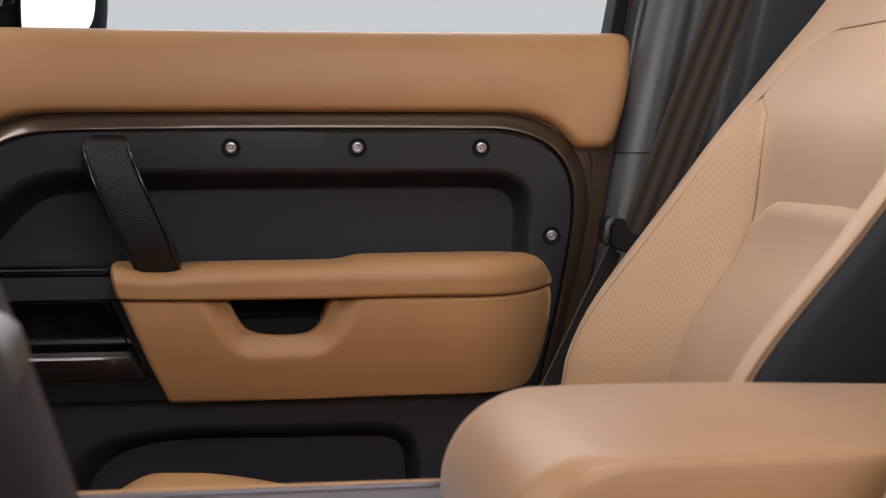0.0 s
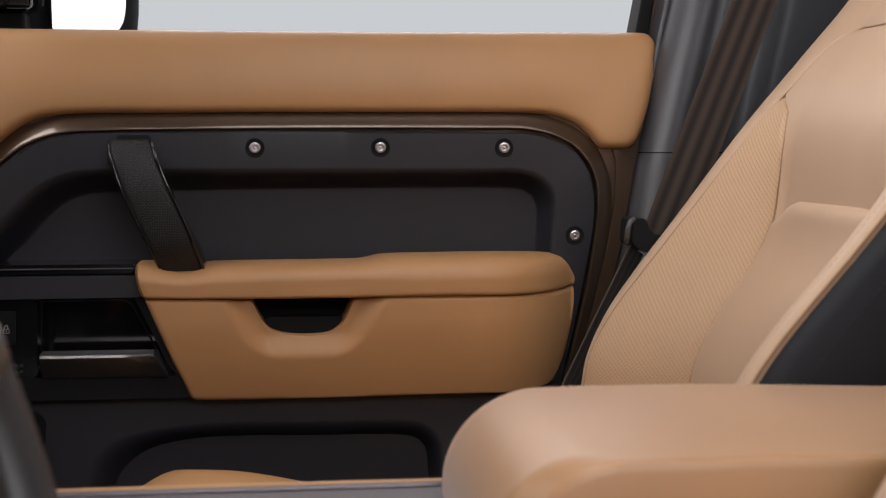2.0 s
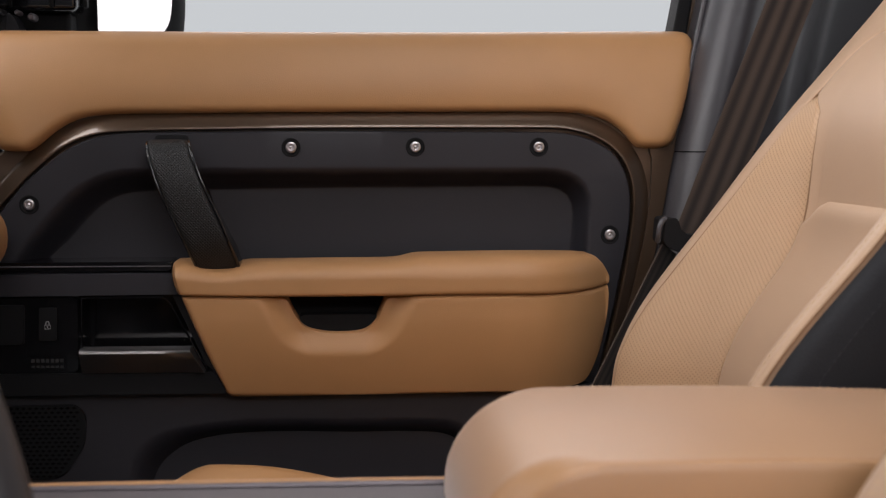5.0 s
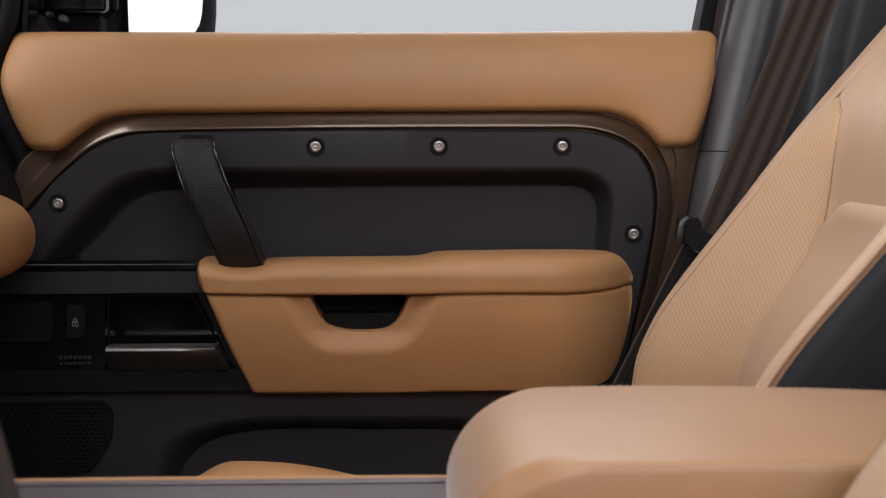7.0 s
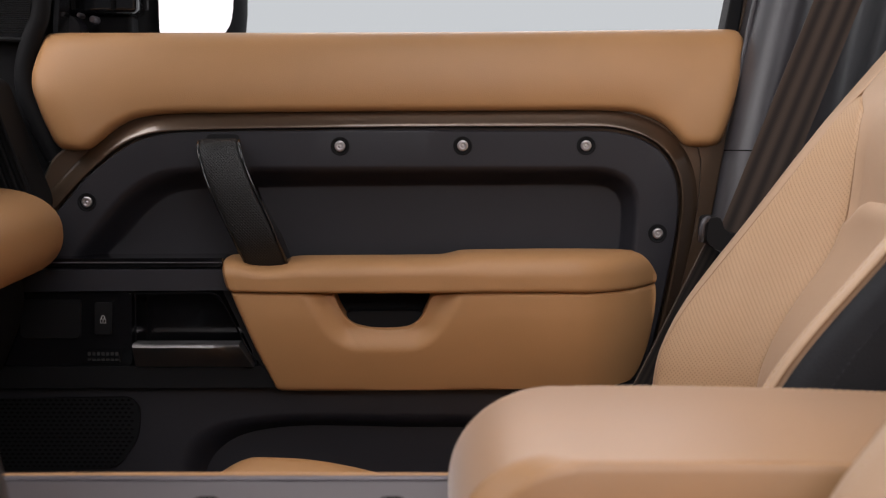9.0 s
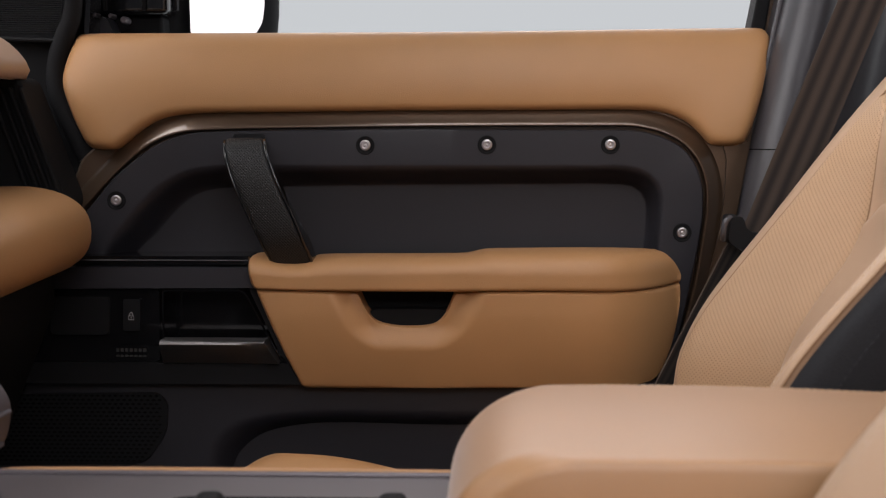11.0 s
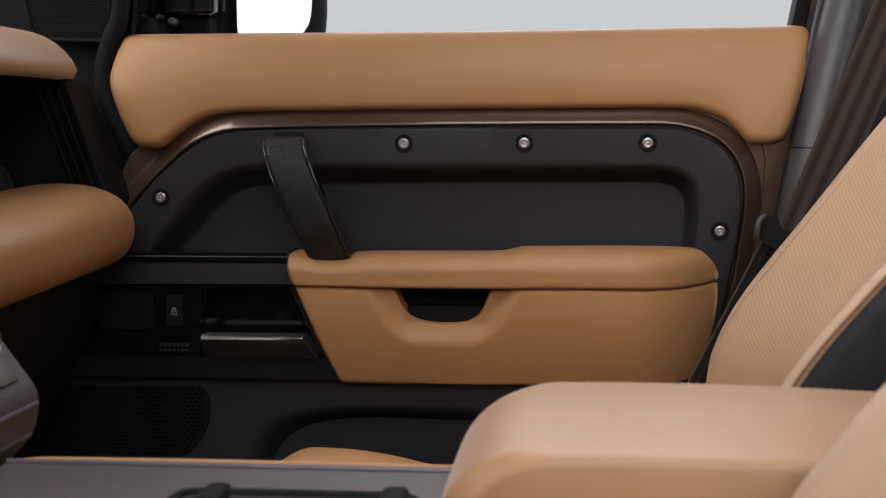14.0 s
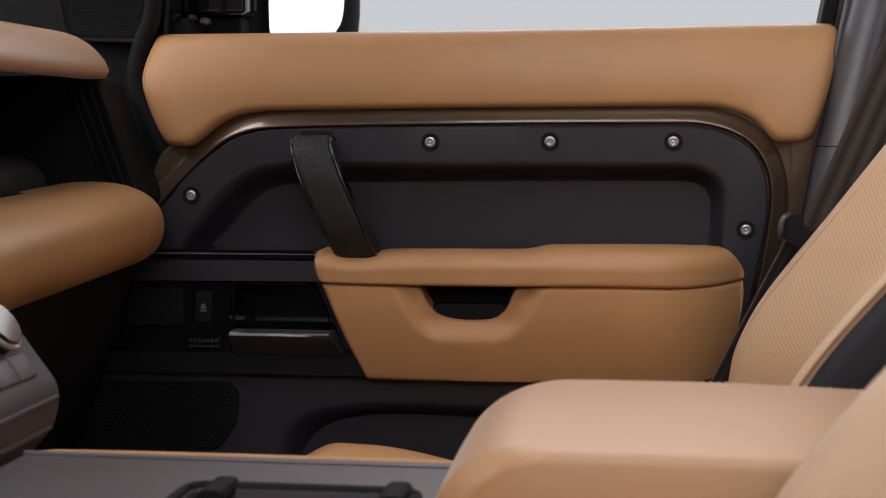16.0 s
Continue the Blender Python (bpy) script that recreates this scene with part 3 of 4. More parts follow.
for k in range(7):
    x = -0.408 + 0.0050 * k
    part("badge_bar", block(x, x + 0.0034, -0.0390, -0.0383, 0.9728, 0.9765), grey_ink, badge, weighted=False)
    part("badge_bar", block(x, x + 0.0034, -0.0390, -0.0383, 0.9672, 0.9694), grey_ink, badge, weighted=False)


bowl_line = rounded([(-0.3550, 0.9605), (-0.2225, 0.9610), (-0.2365, 0.986), (-0.2655, 1.0418), (-0.3545, 1.0410)], [0.003, 0.006, 0.002, 0.010, 0.003])
part("bowl_rim", tube([(p.x, -0.0405, p.y) for p in bowl_line], 0.0011, 6, closed=True), gloss_black, door, weighted=False)


def handle_bar():
    rows = []
    for z, y in ((0.9880, -0.038), (0.9888, -0.050), (0.9884, -0.0580), (0.9868, -0.0608), (0.9845, -0.0612), (0.976, -0.0560), (0.967, -0.0495), (0.9615, -0.045)):
        end = -0.2400 + (0.9880 - z) * 0.52
        stops = [0.0, 0.01, 0.2, 0.4, 0.6, 0.75, 0.84, 0.87, 0.93, 1.0]
        rows.append([(-0.3545 + (end + 0.3545) * u, y - 0.004 * max(0.0, (u - 0.85) / 0.15), z) for u in stops])
    bm = grid_mesh(rows)
    edges = [e for e in bm.edges if len(e.link_faces) == 1]
    for v in bmesh.ops.extrude_edge_only(bm, edges=edges)["geom"]:
        if isinstance(v, bmesh.types.BMVert):
            v.co.y = -0.030
    return bm


part("door_handle", handle_bar(), metal, door, "satin metal inner door handle", weighted=False)

# lower panel, map pocket and speaker grille
low_edge = rounded([(-0.60, 0.52), (0.135, 0.52), (0.2005, 0.92), (0.195, 0.9375), (-0.60, 0.9375)], [0.01, 0.02, 0.02, 0.006, 0.005])
pocket_rim = [(-0.315, 0.74), (-0.312, 0.86), (-0.29, 0.888), (-0.255, 0.900), (-0.19, 0.907), (-0.07, 0.9065), (0.035, 0.905), (0.058, 0.893), (0.067, 0.868), (0.067, 0.74), (0.03, 0.70), (-0.28, 0.70)]
pocket_floor = [(-0.275, 0.74), (-0.268, 0.82), (-0.250, 0.846), (-0.222, 0.864), (-0.173, 0.872), (-0.07, 0.870), (0.026, 0.867), (0.037, 0.860), (0.0395, 0.845), (0.039, 0.74), (0.01, 0.72), (-0.25, 0.72)]
part("lower_panel", holed_plate([(p.x, p.y) for p in low_edge], pocket_rim, pocket_floor, -0.024, 0.022, 0.03), black_plastic, door, "black grained lower door panel with a map pocket", angle=50)
grille_edge = rounded([(-0.56, 0.842), (-0.380, 0.845), (-0.356, 0.880), (-0.354, 0.915), (-0.366, 0.9255), (-0.56, 0.922)], [0.01, 0.012, 0.012, 0.008, 0.006, 0.01])
grille = part("speaker_grille", slab(grille_edge, -0.028, -0.02, 0.002), soft_black, door, "black perforated speaker grille")


def grille_bars():
    bm = bmesh.new()
    for j in range(17):
        z = 0.848 + j * 0.0046
        for i in range(30):
            x = -0.545 + i * 0.0066 + (0.0033 if j % 2 else 0)
            right = -0.380 + (z - 0.845) * 0.69 if z < 0.880 else -0.358
            if x > right - 0.004:
                continue
            a = [bm.verts.new((x - 0.0027, -0.0281, z)), bm.verts.new((x, -0.0281, z - 0.0014)), bm.verts.new((x + 0.0027, -0.0281, z)), bm.verts.new((x, -0.0281, z + 0.0014))]
            top = bm.verts.new((x, -0.0298, z + 0.0002))
            for k in range(4):
                bm.faces.new((a[k], a[(k + 1) % 4], top))
    return bm


studs = part("grille_studs", grille_bars(), gloss_black, grille, weighted=False)
tagged(studs, kind="stuff")

# tweeter corner by the windscreen pillar
part("corner_panel", slab(rounded([(-0.68, 1.10), (-0.50, 1.12), (-0.462, 1.20), (-0.486, 1.27), (-0.488, 1.31), (-0.470, 1.335), (-0.464, 1.60), (-0.68, 1.60)], [0, 0.01, 0.01, 0.02, 0.02, 0.01, 0, 0]), 0.056, 0.10, 0.004), soft_black, door, "black plastic corner panel")
tw = part("tweeter", slab(rounded([(-0.575, 1.3245), (-0.484, 1.321), (-0.474, 1.42), (-0.592, 1.42)], [0.016, 0.008, 0.006, 0.006]), 0.040, 0.06, 0.002), gloss_black, door, "black tweeter grille")
part("tweeter_rim", tube([(p.x, 0.041, p.y) for p in rounded([(-0.578, 1.3215), (-0.481, 1.318), (-0.471, 1.42), (-0.595, 1.42)], [0.018, 0.010, 0.006, 0.006])], 0.003, 8, closed=True), soft_black, tw, weighted=False)
for k in range(40):
    z = 1.327 + k * 0.0021
    part("grille_rib", block(-0.568 - (z - 1.33) * 0.1, -0.486 + (z - 1.33) * 0.08, 0.0385, 0.041, z, z + 0.0011), soft_black, tw, weighted=False)
part("corner_strip", tube(spline([(-0.455, 0.052, 1.60), (-0.4720, 0.050, 1.40), (-0.4765, 0.048, 1.345), (-0.4850, 0.046, 1.322), (-0.4925, 0.046, 1.295), (-0.4945, 0.046, 1.275), (-0.4900, 0.046, 1.25), (-0.4730, 0.046, 1.212), (-0.460, 0.046, 1.185)], 60), 0.0115, 16), soft_black, door, "black rounded corner trim", weighted=False)
part("window_frame", slab([(0.2905, 1.29), (0.3085, 1.29), (0.3600, 1.62), (0.352, 1.62)], 0.058, 0.10, 0.003), soft_black, door, "black window frame edge")
part("window_frame", slab([(-0.4635, 1.32), (-0.4585, 1.32), (-0.44, 1.62), (-0.46, 1.62)], 0.055, 0.10), gloss_black, door, "black window frame edge")

# door mirror
mirror = thing("door_mirror", (-0.40, 0.14, 1.30), "black door mirror outside the window", "door mirror")
hood = [(-0.465, 0.165, 1.31), (-0.40, 0.175, 1.31), (-0.286, 0.327, 1.31), (-0.281, 0.35, 1.31), (-0.30, 0.40, 1.31), (-0.45, 0.38, 1.31), (-0.50, 0.26, 1.31)]


def loft_z(outline, levels, cap=True):
    rows = []
    cx = sum(p[0] for p in outline) / len(outline)
    cy = sum(p[1] for p in outline) / len(outline)
    for z, s in levels:
        rows.append([(cx + (p[0] - cx) * s, cy + (p[1] - cy) * s, z) for p in outline])
    return grid_mesh(rows, close_u=True, cap=cap)


hood_round = [(p.x, p.y) for p in rounded([(a, b) for a, b, _ in hood], 0.02, 4)]
part("housing", loft_z(hood_round, ((1.285, 0.82), (1.31, 0.915), (1.335, 0.955), (1.352, 0.978), (1.372, 0.995), (1.40, 1.0), (1.45, 1.0), (1.50, 0.95), (1.515, 0.8))), soft_black, mirror, "black mirror housing", weighted=False)
face = slab(rounded([(0.031, 1.332), (0.152, 1.332), (0.164, 1.48), (0.028, 1.48)], [0.012, 0.046, 0.02, 0.01], 10), 0.0, 0.004, 0.001)
bmesh.ops.rotate(face, verts=face.verts, cent=(0, 0, 0), matrix=Matrix.Rotation(radians(52), 3, "Z"))
bmesh.ops.translate(face, verts=face.verts, vec=(-0.3905, 0.174, 0))
part("mirror_glass", face, mirror_glass, mirror, "bright reflecting mirror glass")
part("mirror_arm", block(-0.56, -0.42, 0.10, 0.20, 1.305, 1.325, 0.006), gloss_black, mirror)
part("mirror_arm_cover", block(-0.56, -0.385, 0.135, 0.19, 1.355, 1.47, 0.008), gloss_black, mirror)
part("mirror_foot", block(-0.515, -0.395, 0.15, 0.21, 1.29, 1.357, 0.006), soft_black, mirror)
# two small highlights on the mirror's foot, added as bright studs
for x, z, r in ((-0.4475, 1.352, 0.003), (-0.4315, 1.347, 0.0045)):
    part("glint_stud", lathe([(r * 0.7, -0.012), (r, -0.008), (r, 0.01), (r * 0.8, 0.012)], (x, 0.118, z), 16), satin_trim, mirror, "small bright stud standing in for a glint", weighted=False)
part("foot_plate", slab(rounded([(-0.500, 1.318), (-0.440, 1.318), (-0.4500, 1.3440), (-0.4560, 1.3515), (-0.500, 1.3520)], 0.003), 0.112, 0.15, 0.003), black_plastic, mirror, "dark grey mirror foot plate")
for x in (-0.462, -0.415, -0.376):
    part("arm_rib", block(x, x + 0.004, 0.128, 0.140, 1.36, 1.46, 0.001), soft_black, mirror)

# ---- door pillar and belt ----
pillar = thing("door_pillar", (0.35, 0.05, 0.6), "grey grained plastic trim on the door pillar", "pillar trim", kind="structure")


def pillar_cover(z0, z1, lift=0.0):
    cross = spline([(0.0, 0.075, 0), (0.001, 0.036, 0), (0.004, 0.014, 0), (0.012, -0.006, 0), (0.024, -0.019, 0), (0.038, -0.024, 0), (0.052, -0.018, 0), (0.067, -0.001, 0), (0.080, 0.013, 0), (0.096, 0.017, 0), (0.116, 0.023, 0), (0.140, 0.050, 0), (0.18, 0.10, 0), (0.42, 0.13, 0)], 72)
    rows = []
    for k in range(15):
        z = z0 + (z1 - z0) * k / 14
        left = 0.288 + (z - 1.195) * (0.218 if z > 1.195 else 0.175)
        rows.append([(left + p.x, p.y + lift, z) for p in cross])
    bm = grid_mesh(rows)
    made = bmesh.ops.extrude_face_region(bm, geom=list(bm.faces))["geom"]
    bmesh.ops.translate(bm, verts=[g for g in made if isinstance(g, bmesh.types.BMVert)], vec=(0.004, 0.02, 0))
    return bm


part("upper_cover", pillar_cover(1.1955, 1.72), pillar_grey, pillar, weighted=False)
part("pillar_core", pillar_cover(1.15, 1.24, 0.007), soft_black, pillar, weighted=False)
part("lower_cover", pillar_cover(0.60, 1.1940, 0.001), pillar_grey, pillar, weighted=False)
part("painted_edge", slab([(0.3000, 1.29), (0.3165, 1.29), (0.4050, 1.62), (0.362, 1.62)], 0.066, 0.11, 0.003), bronze, pillar, "bronze painted body edge")
part("edge_seal", tube(spline([(0.2610, 0.026, 1.03), (0.2765, 0.024, 1.1095), (0.2915, 0.022, 1.2017), (0.3000, 0.022, 1.2365), (0.3175, 0.022, 1.3244), (0.372, 0.022, 1.59)], 60), 0.0032, 10), pillar_grey, pillar, "grey rubber edge seal", weighted=False)
part("body_edge_line", tube([(0.3165, 0.060, 1.31), (0.3860, 0.060, 1.63)], 0.0014, 8), metal, pillar, weighted=False)

belt = thing("seat_belt", (0.27, -0.09, 1.10), "brown striped seat belt hanging from the door pillar", "seat belt")


def strap_part(name, top, bottom, half, turn, parent):
    """The strap, made upright about its own middle so that its stripes run along it."""
    top, bottom = Vector(top), Vector(bottom)
    long = (top - bottom).length
    bm = bmesh.new()
    rows = [[(-half, -0.0008, -long / 2 + long * k / 20), (half, -0.0008, -long / 2 + long * k / 20), (half, 0.0008, -long / 2 + long * k / 20), (-half, 0.0008, -long / 2 + long * k / 20)] for k in range(21)]
    bm = grid_mesh(rows, close_u=True, cap=True)
    ob = new(name, finish(bm, name, webbing))
    d = (top - bottom).normalized()
    y = Vector((math.sin(radians(turn)), math.cos(radians(turn)), 0))
    x = y.cross(d).normalized()
    y = d.cross(x)
    m = Matrix((x, y, d)).transposed().to_4x4()
    m.translation = (top + bottom) / 2 - parent.location
    ob.parent = parent
    ob.matrix_basis = m
    return ob


strap_part("shoulder_strap", (0.4605, -0.055, 1.52), (0.2835, -0.105, 1.100), 0.0235, 0, belt)
strap_part("lap_strap", (0.257, -0.108, 1.095), (0.150, -0.115, 0.88), 0.0235, -58, belt)
guide = slab(rounded([(0.2445, 1.103), (0.258, 1.0945), (0.302, 1.083), (0.322, 1.104), (0.286, 1.110), (0.264, 1.113), (0.259, 1.129), (0.2465, 1.128)], 0.004), -0.136, -0.085, 0.005)
part("belt_guide", guide, soft_black, belt, "black plastic belt guide")
# the curved hook's highlight is put into this lip's lighter grey
part("guide_lip_highlight", tube(spline([(0.2400, -0.130, 1.1050), (0.2395, -0.136, 1.1110), (0.2400, -0.137, 1.1190), (0.2425, -0.136, 1.1250), (0.2475, -0.132, 1.1275)], 20), 0.0030, 10), pillar_grey, belt, "rounded lip of the guide, grey for its highlight", weighted=False)

# ---- seats ----


CREST = spline([(z, x, 0) for z, x in ((0.80, 0.186), (0.90, 0.184), (0.957, 0.191), (0.995, 0.198), (1.047, 0.224), (1.133, 0.289), (1.222, 0.357), (1.295, 0.419), (1.353, 0.468), (1.45, 0.535), (1.52, 0.57))], 160)


def crest(z):
    """How far back the front of the backrest's bolster lies at a height."""
    return float(np.interp(z, [p.x for p in CREST], [p.y for p in CREST]))


def smooth(a, b, v):
    u = max(0.0, min(1.0, (v - a) / (b - a)))
    return u * u * (3 - 2 * u)


def hollow(z):
    return 0.082 * (1 - smooth(1.08, 1.27, z)) + 0.012


def seat_front(w, z):
    """The backrest's front: w from 0 at the outer side to 1 at the inner side."""
    e = abs(w - 0.5) * 2
    bolster = smooth(0.50, 0.90, e)
    inner = smooth(0.74, 0.90, w)
    side = roll_in((1 - e) * 0.235, 0.030 - 0.018 * inner)
    x = crest(z) + hollow(z) * (1 - bolster) + side - (0.010 - 0.0075 * smooth(1.04, 1.17, z)) * inner
    return x


def edge_seam(z):
    """The piped seam between the outer edge and the rest; it curls over into the yoke's seam."""
    return float(np.interp(z, [0.80, 1.00, 1.07, 1.125, 1.17, 1.225, 1.26, 1.285, 1.298, 1.307, 1.312, 1.3155, 1.5], [0.060, 0.064, 0.076, 0.079, 0.088, 0.100, 0.124, 0.130, 0.140, 0.158, 0.178, 0.205, 0.205]))


def inner_seam(z):
    """Where the perforated bolster meets the centre panel."""
    return float(np.interp(z, [0.80, 1.01, 1.06, 1.13, 1.18, 1.21, 1.235, 1.252, 1.6], [0.228, 0.219, 0.217, 0.213, 0.205, 0.196, 0.174, 0.122, 0.100]))


def arch(w):
    return 1.153 - (2.3 * max(0.0, 0.32 - w) ** 2 if w < 0.4 else 0.25 * max(0.0, w - 0.57) ** 2)


def surface(left, right, z0, z1, nw, nz, y_outer, y_inner, shift, push=None):
    """Rows of the backrest's front between two lines w(z); z1 may be a function of w."""
    rows = []
    for j in range(nz):
        row = []
        for i in range(nw):
            u, s = i / (nw - 1), j / (nz - 1)
            z = z0 + ((z1 if not callable(z1) else 1.1) - z0) * s
            w = left(z) + (right(z) - left(z)) * u
            if callable(z1):
                z = z0 + (z1(w) - z0) * s
            puff = push(u, s, z) if push else 0.0
            row.append((seat_front(w, z) + shift - puff, y_outer + (y_inner - y_outer) * w, z))
        rows.append(row)
    return rows


def puffed(high, rim_u, rim_s):
    """A stuffed panel: it sinks into the seams at its two sides and at its top."""
    def push(u, s, z):
        d = min(u / rim_u, (1 - u) / rim_u, (1 - s) / rim_s, 1.0)
        return high * math.sqrt(max(0.0, 1 - (1 - d) ** 2))
    return push


def thick_sheet(rows, dx):
    bm = grid_mesh(rows)
    made = bmesh.ops.extrude_face_region(bm, geom=list(bm.faces))["geom"]
    bmesh.ops.translate(bm, verts=[g for g in made if isinstance(g, bmesh.types.BMVert)], vec=(dx, 0, 0))
    return bm


def car_seat(place, y_outer, y_inner, shift, label):
    seat = thing("front_seat", (0.1 + shift, (y_outer + y_inner) / 2, 0.5), label, "seat", "front seats")
    span = lambda w: y_outer + (y_inner - y_outer) * w
    const = lambda v: (lambda z: v)
    part("outer_bolster", thick_sheet(surface(edge_seam, inner_seam, 0.86, 1.250, 30, 90, y_outer, y_inner, shift, puffed(0.005, 0.10, 0.04)), 0.03), perforated, seat, "perforated tan leather bolster", weighted=False)
    part("outer_edge", thick_sheet(surface(const(0.0), edge_seam, 0.86, 1.50, 14, 100, y_outer, y_inner, shift, puffed(0.003, 0.25, 0.02)), 0.10), seat_leather, seat, weighted=False)
    part("centre_panel", thick_sheet(surface(lambda z: max(inner_seam(z), edge_seam(z) - 0.006), const(0.772), 1.06, 1.316, 80, 70, y_outer, y_inner, shift, puffed(0.004, 0.018, 0.04)), 0.05), seat_leather, seat, "smooth tan leather backrest centre", weighted=False)
    part("lumbar_panel", thick_sheet(surface(lambda z: inner_seam(z) + 0.002, const(0.772), 0.86, arch, 80, 70, y_outer, y_inner, shift, puffed(0.013, 0.05, 0.06)), 0.05), seat_leather, seat, "stuffed tan leather lumbar panel", weighted=False)
    part("yoke", thick_sheet(surface(lambda z: edge_seam(z) - 0.012, const(0.772), 1.3150, 1.50, 80, 30, y_outer, y_inner, shift, lambda u, s, z: 0.004 * min(1, s / 0.05)), 0.05), seat_leather, seat, weighted=False)
    part("inner_bolster", thick_sheet(surface(const(0.7735), const(0.985), 0.86, 1.50, 30, 90, y_outer, y_inner, shift, puffed(0.003, 0.06, 0.02)), 0.03), seat_leather, seat, "smooth tan leather bolster", weighted=False)
    # the black cover of the backrest's inner side and back
    sgn = 1 if y_inner > y_outer else -1
    rows = []
    for j in range(60):
        z = 0.80 + 0.70 * j / 59
        x = seat_front(0.985, z) + shift
        rows.append([(x + 0.002, span(0.982), z), (x + 0.010, span(0.995), z), (x + 0.020, span(1.003), z), (x + 0.10, span(1.01), z), (x + 0.20, span(1.0), z), (x + 0.22, span(0.9), z), (x + 0.22, span(0.1), z), (x + 0.18, span(0.02), z), (x + 0.11, span(0.02), z)])
    part("side_cover", grid_mesh(rows), black_leather, seat, "black leather side of the backrest", weighted=False)
    # piping and stitched seams; the brown tubes carry the seams' shade as colour
    for name, line, z0, z1, r, mat in (("piping", edge_seam, 0.88, 1.3155, 0.0010, seam_shade), ("seam", inner_seam, 0.88, 1.25, 0.0006, seam_shade), ("seam", const(0.7728), 0.88, 1.45, 0.0010, thread), ("piping", const(0.986), 0.88, 1.45, 0.0012, seam_shade)):
        heights = [z0 + (z1 - z0) * k / 80 for k in range(81)]
        part(name, tube([(seat_front(line(z), z) + shift - 0.0014, span(line(z)), z) for z in heights], r, 6), mat, seat, weighted=False)
    part("yoke_seam", tube([(seat_front(0.205 + 0.567 * k / 40, 1.3158) + shift - 0.0014, span(0.205 + 0.567 * k / 40), 1.3158) for k in range(41)], 0.0010, 6), seam_shade, seat, weighted=False)
    for name, w, z0, z1 in (("stitching", 0.096, 0.90, 1.12), ("stitching", 0.955, 0.90, 1.40), ("stitching", 1.008, 0.90, 1.40)):
        bm = bmesh.new()
        count = int((z1 - z0) / 0.0048)
        for k in range(count):
            z = z0 + (z1 - z0) * k / count
            x = seat_front(min(w, 0.985), z) + shift + (0.034 if w > 1 else 0)
            x2 = seat_front(min(w, 0.985), z + 0.0026) + shift + (0.034 if w > 1 else 0)
            tube([(x - 0.0030 * (w < 1), span(w), z), (x2 - 0.0030 * (w < 1), span(w), z + 0.0026)], 0.00045, 4, bm=bm)
        ob = part(name, bm, thread if w < 1 else black_leather, seat, weighted=False)
        tagged(ob, kind="stuff")
    # cushion
    def cushion(u, w):
        e = abs(w - 0.5) * 2
        x = -0.305 + 0.57 * u
        side = 0.050 * smooth(0.55, 0.88, e) * smooth(0.0, 0.17, u) * (1 - 0.85 * smooth(0.22, 0.68, u))
        z = 0.842 + side - 0.02 * u - roll_in(u * 0.57, 0.055) - roll_in((1 - e) * 0.235, 0.035)
        return (x + shift, span(w), z)
    bm = grid_mesh([[cushion(i / 50, j / 50) for i in range(51)] for j in range(51)])
    for v in bmesh.ops.extrude_edge_only(bm, edges=[e for e in bm.edges if len(e.link_faces) == 1])["geom"]:
        if isinstance(v, bmesh.types.BMVert):
            v.co.z = 0.62
    # darker than the backrest's leather: the cushion's shade is put into its colour
    part("cushion", bm, leather, seat, "tan leather seat cushion, darker tan for its shade", weighted=False)
    part("seat_base", block(-0.2 + shift, 0.24 + shift, min(y_outer, y_inner) + 0.05, max(y_outer, y_inner) - 0.05, 0.50, 0.64, 0.01), soft_black, seat)
    return seat


car_seat(0, -0.128, -0.598, 0.0, "tan leather passenger seat with black sides and perforated bolster")
car_seat(0, -1.345, -0.880, -0.042, "tan leather driver's seat beside the centre console")

# ---- centre console ----
console = thing("centre_console", (-0.1, -0.73, 0.5), "grey and tan centre console between the seats", "centre console")
part("console_body", block(-0.40, 0.45, -0.835, -0.625, 0.50, 0.965, 0.01), soft_black, console)
part("passenger_edge", tube(spline([(-0.352, -0.630, 0.935), (-0.348, -0.630, 0.958), (-0.335, -0.630, 0.974), (-0.310, -0.630, 0.9785), (0.06, -0.630, 0.9785)], 50), 0.0078, 12), leather, console, "tan leather padded console edge", weighted=False)
part("driver_edge", tube(spline([(-0.352, -0.836, 0.935), (-0.348, -0.836, 0.958), (-0.335, -0.836, 0.974), (-0.310, -0.836, 0.9785), (0.06, -0.836, 0.9785)], 50), 0.0078, 12), leather, console, "tan leather padded console edge", weighted=False)


def console_top():
    outline = [(-0.335, -0.825), (0.02, -0.825), (0.02, -0.636), (-0.335, -0.636)]
    hole = rounded([(-0.185, -0.80), (-0.045, -0.80), (-0.045, -0.715), (-0.185, -0.715)], 0.012)
    bm = bmesh.new()
    def ring(pts, z):
        vs = [bm.verts.new((a, b, z)) for a, b in pts]
        return vs, [bm.edges.new((vs[i], vs[(i + 1) % len(vs)])) for i in range(len(vs))]
    o, oe = ring(outline, 0.984)
    h, he = ring([(p.x, p.y) for p in hole], 0.984)
    bmesh.ops.triangle_fill(bm, use_beauty=True, use_dissolve=False, edges=oe + he)
    for loop, z in ((o, 0.966), (h, 0.966)):
        low = [bm.verts.new((v.co.x, v.co.y, z)) for v in loop]
        for i in range(len(loop)):
            j = (i + 1) % len(loop)
            bm.faces.new((loop[i], loop[j], low[j], low[i]))
    return bm


part("edge_line", tube([(-0.335, -0.6395, 0.9848), (0.03, -0.6395, 0.9848)], 0.0022, 8), satin_trim, console, "satin grey line", weighted=False)
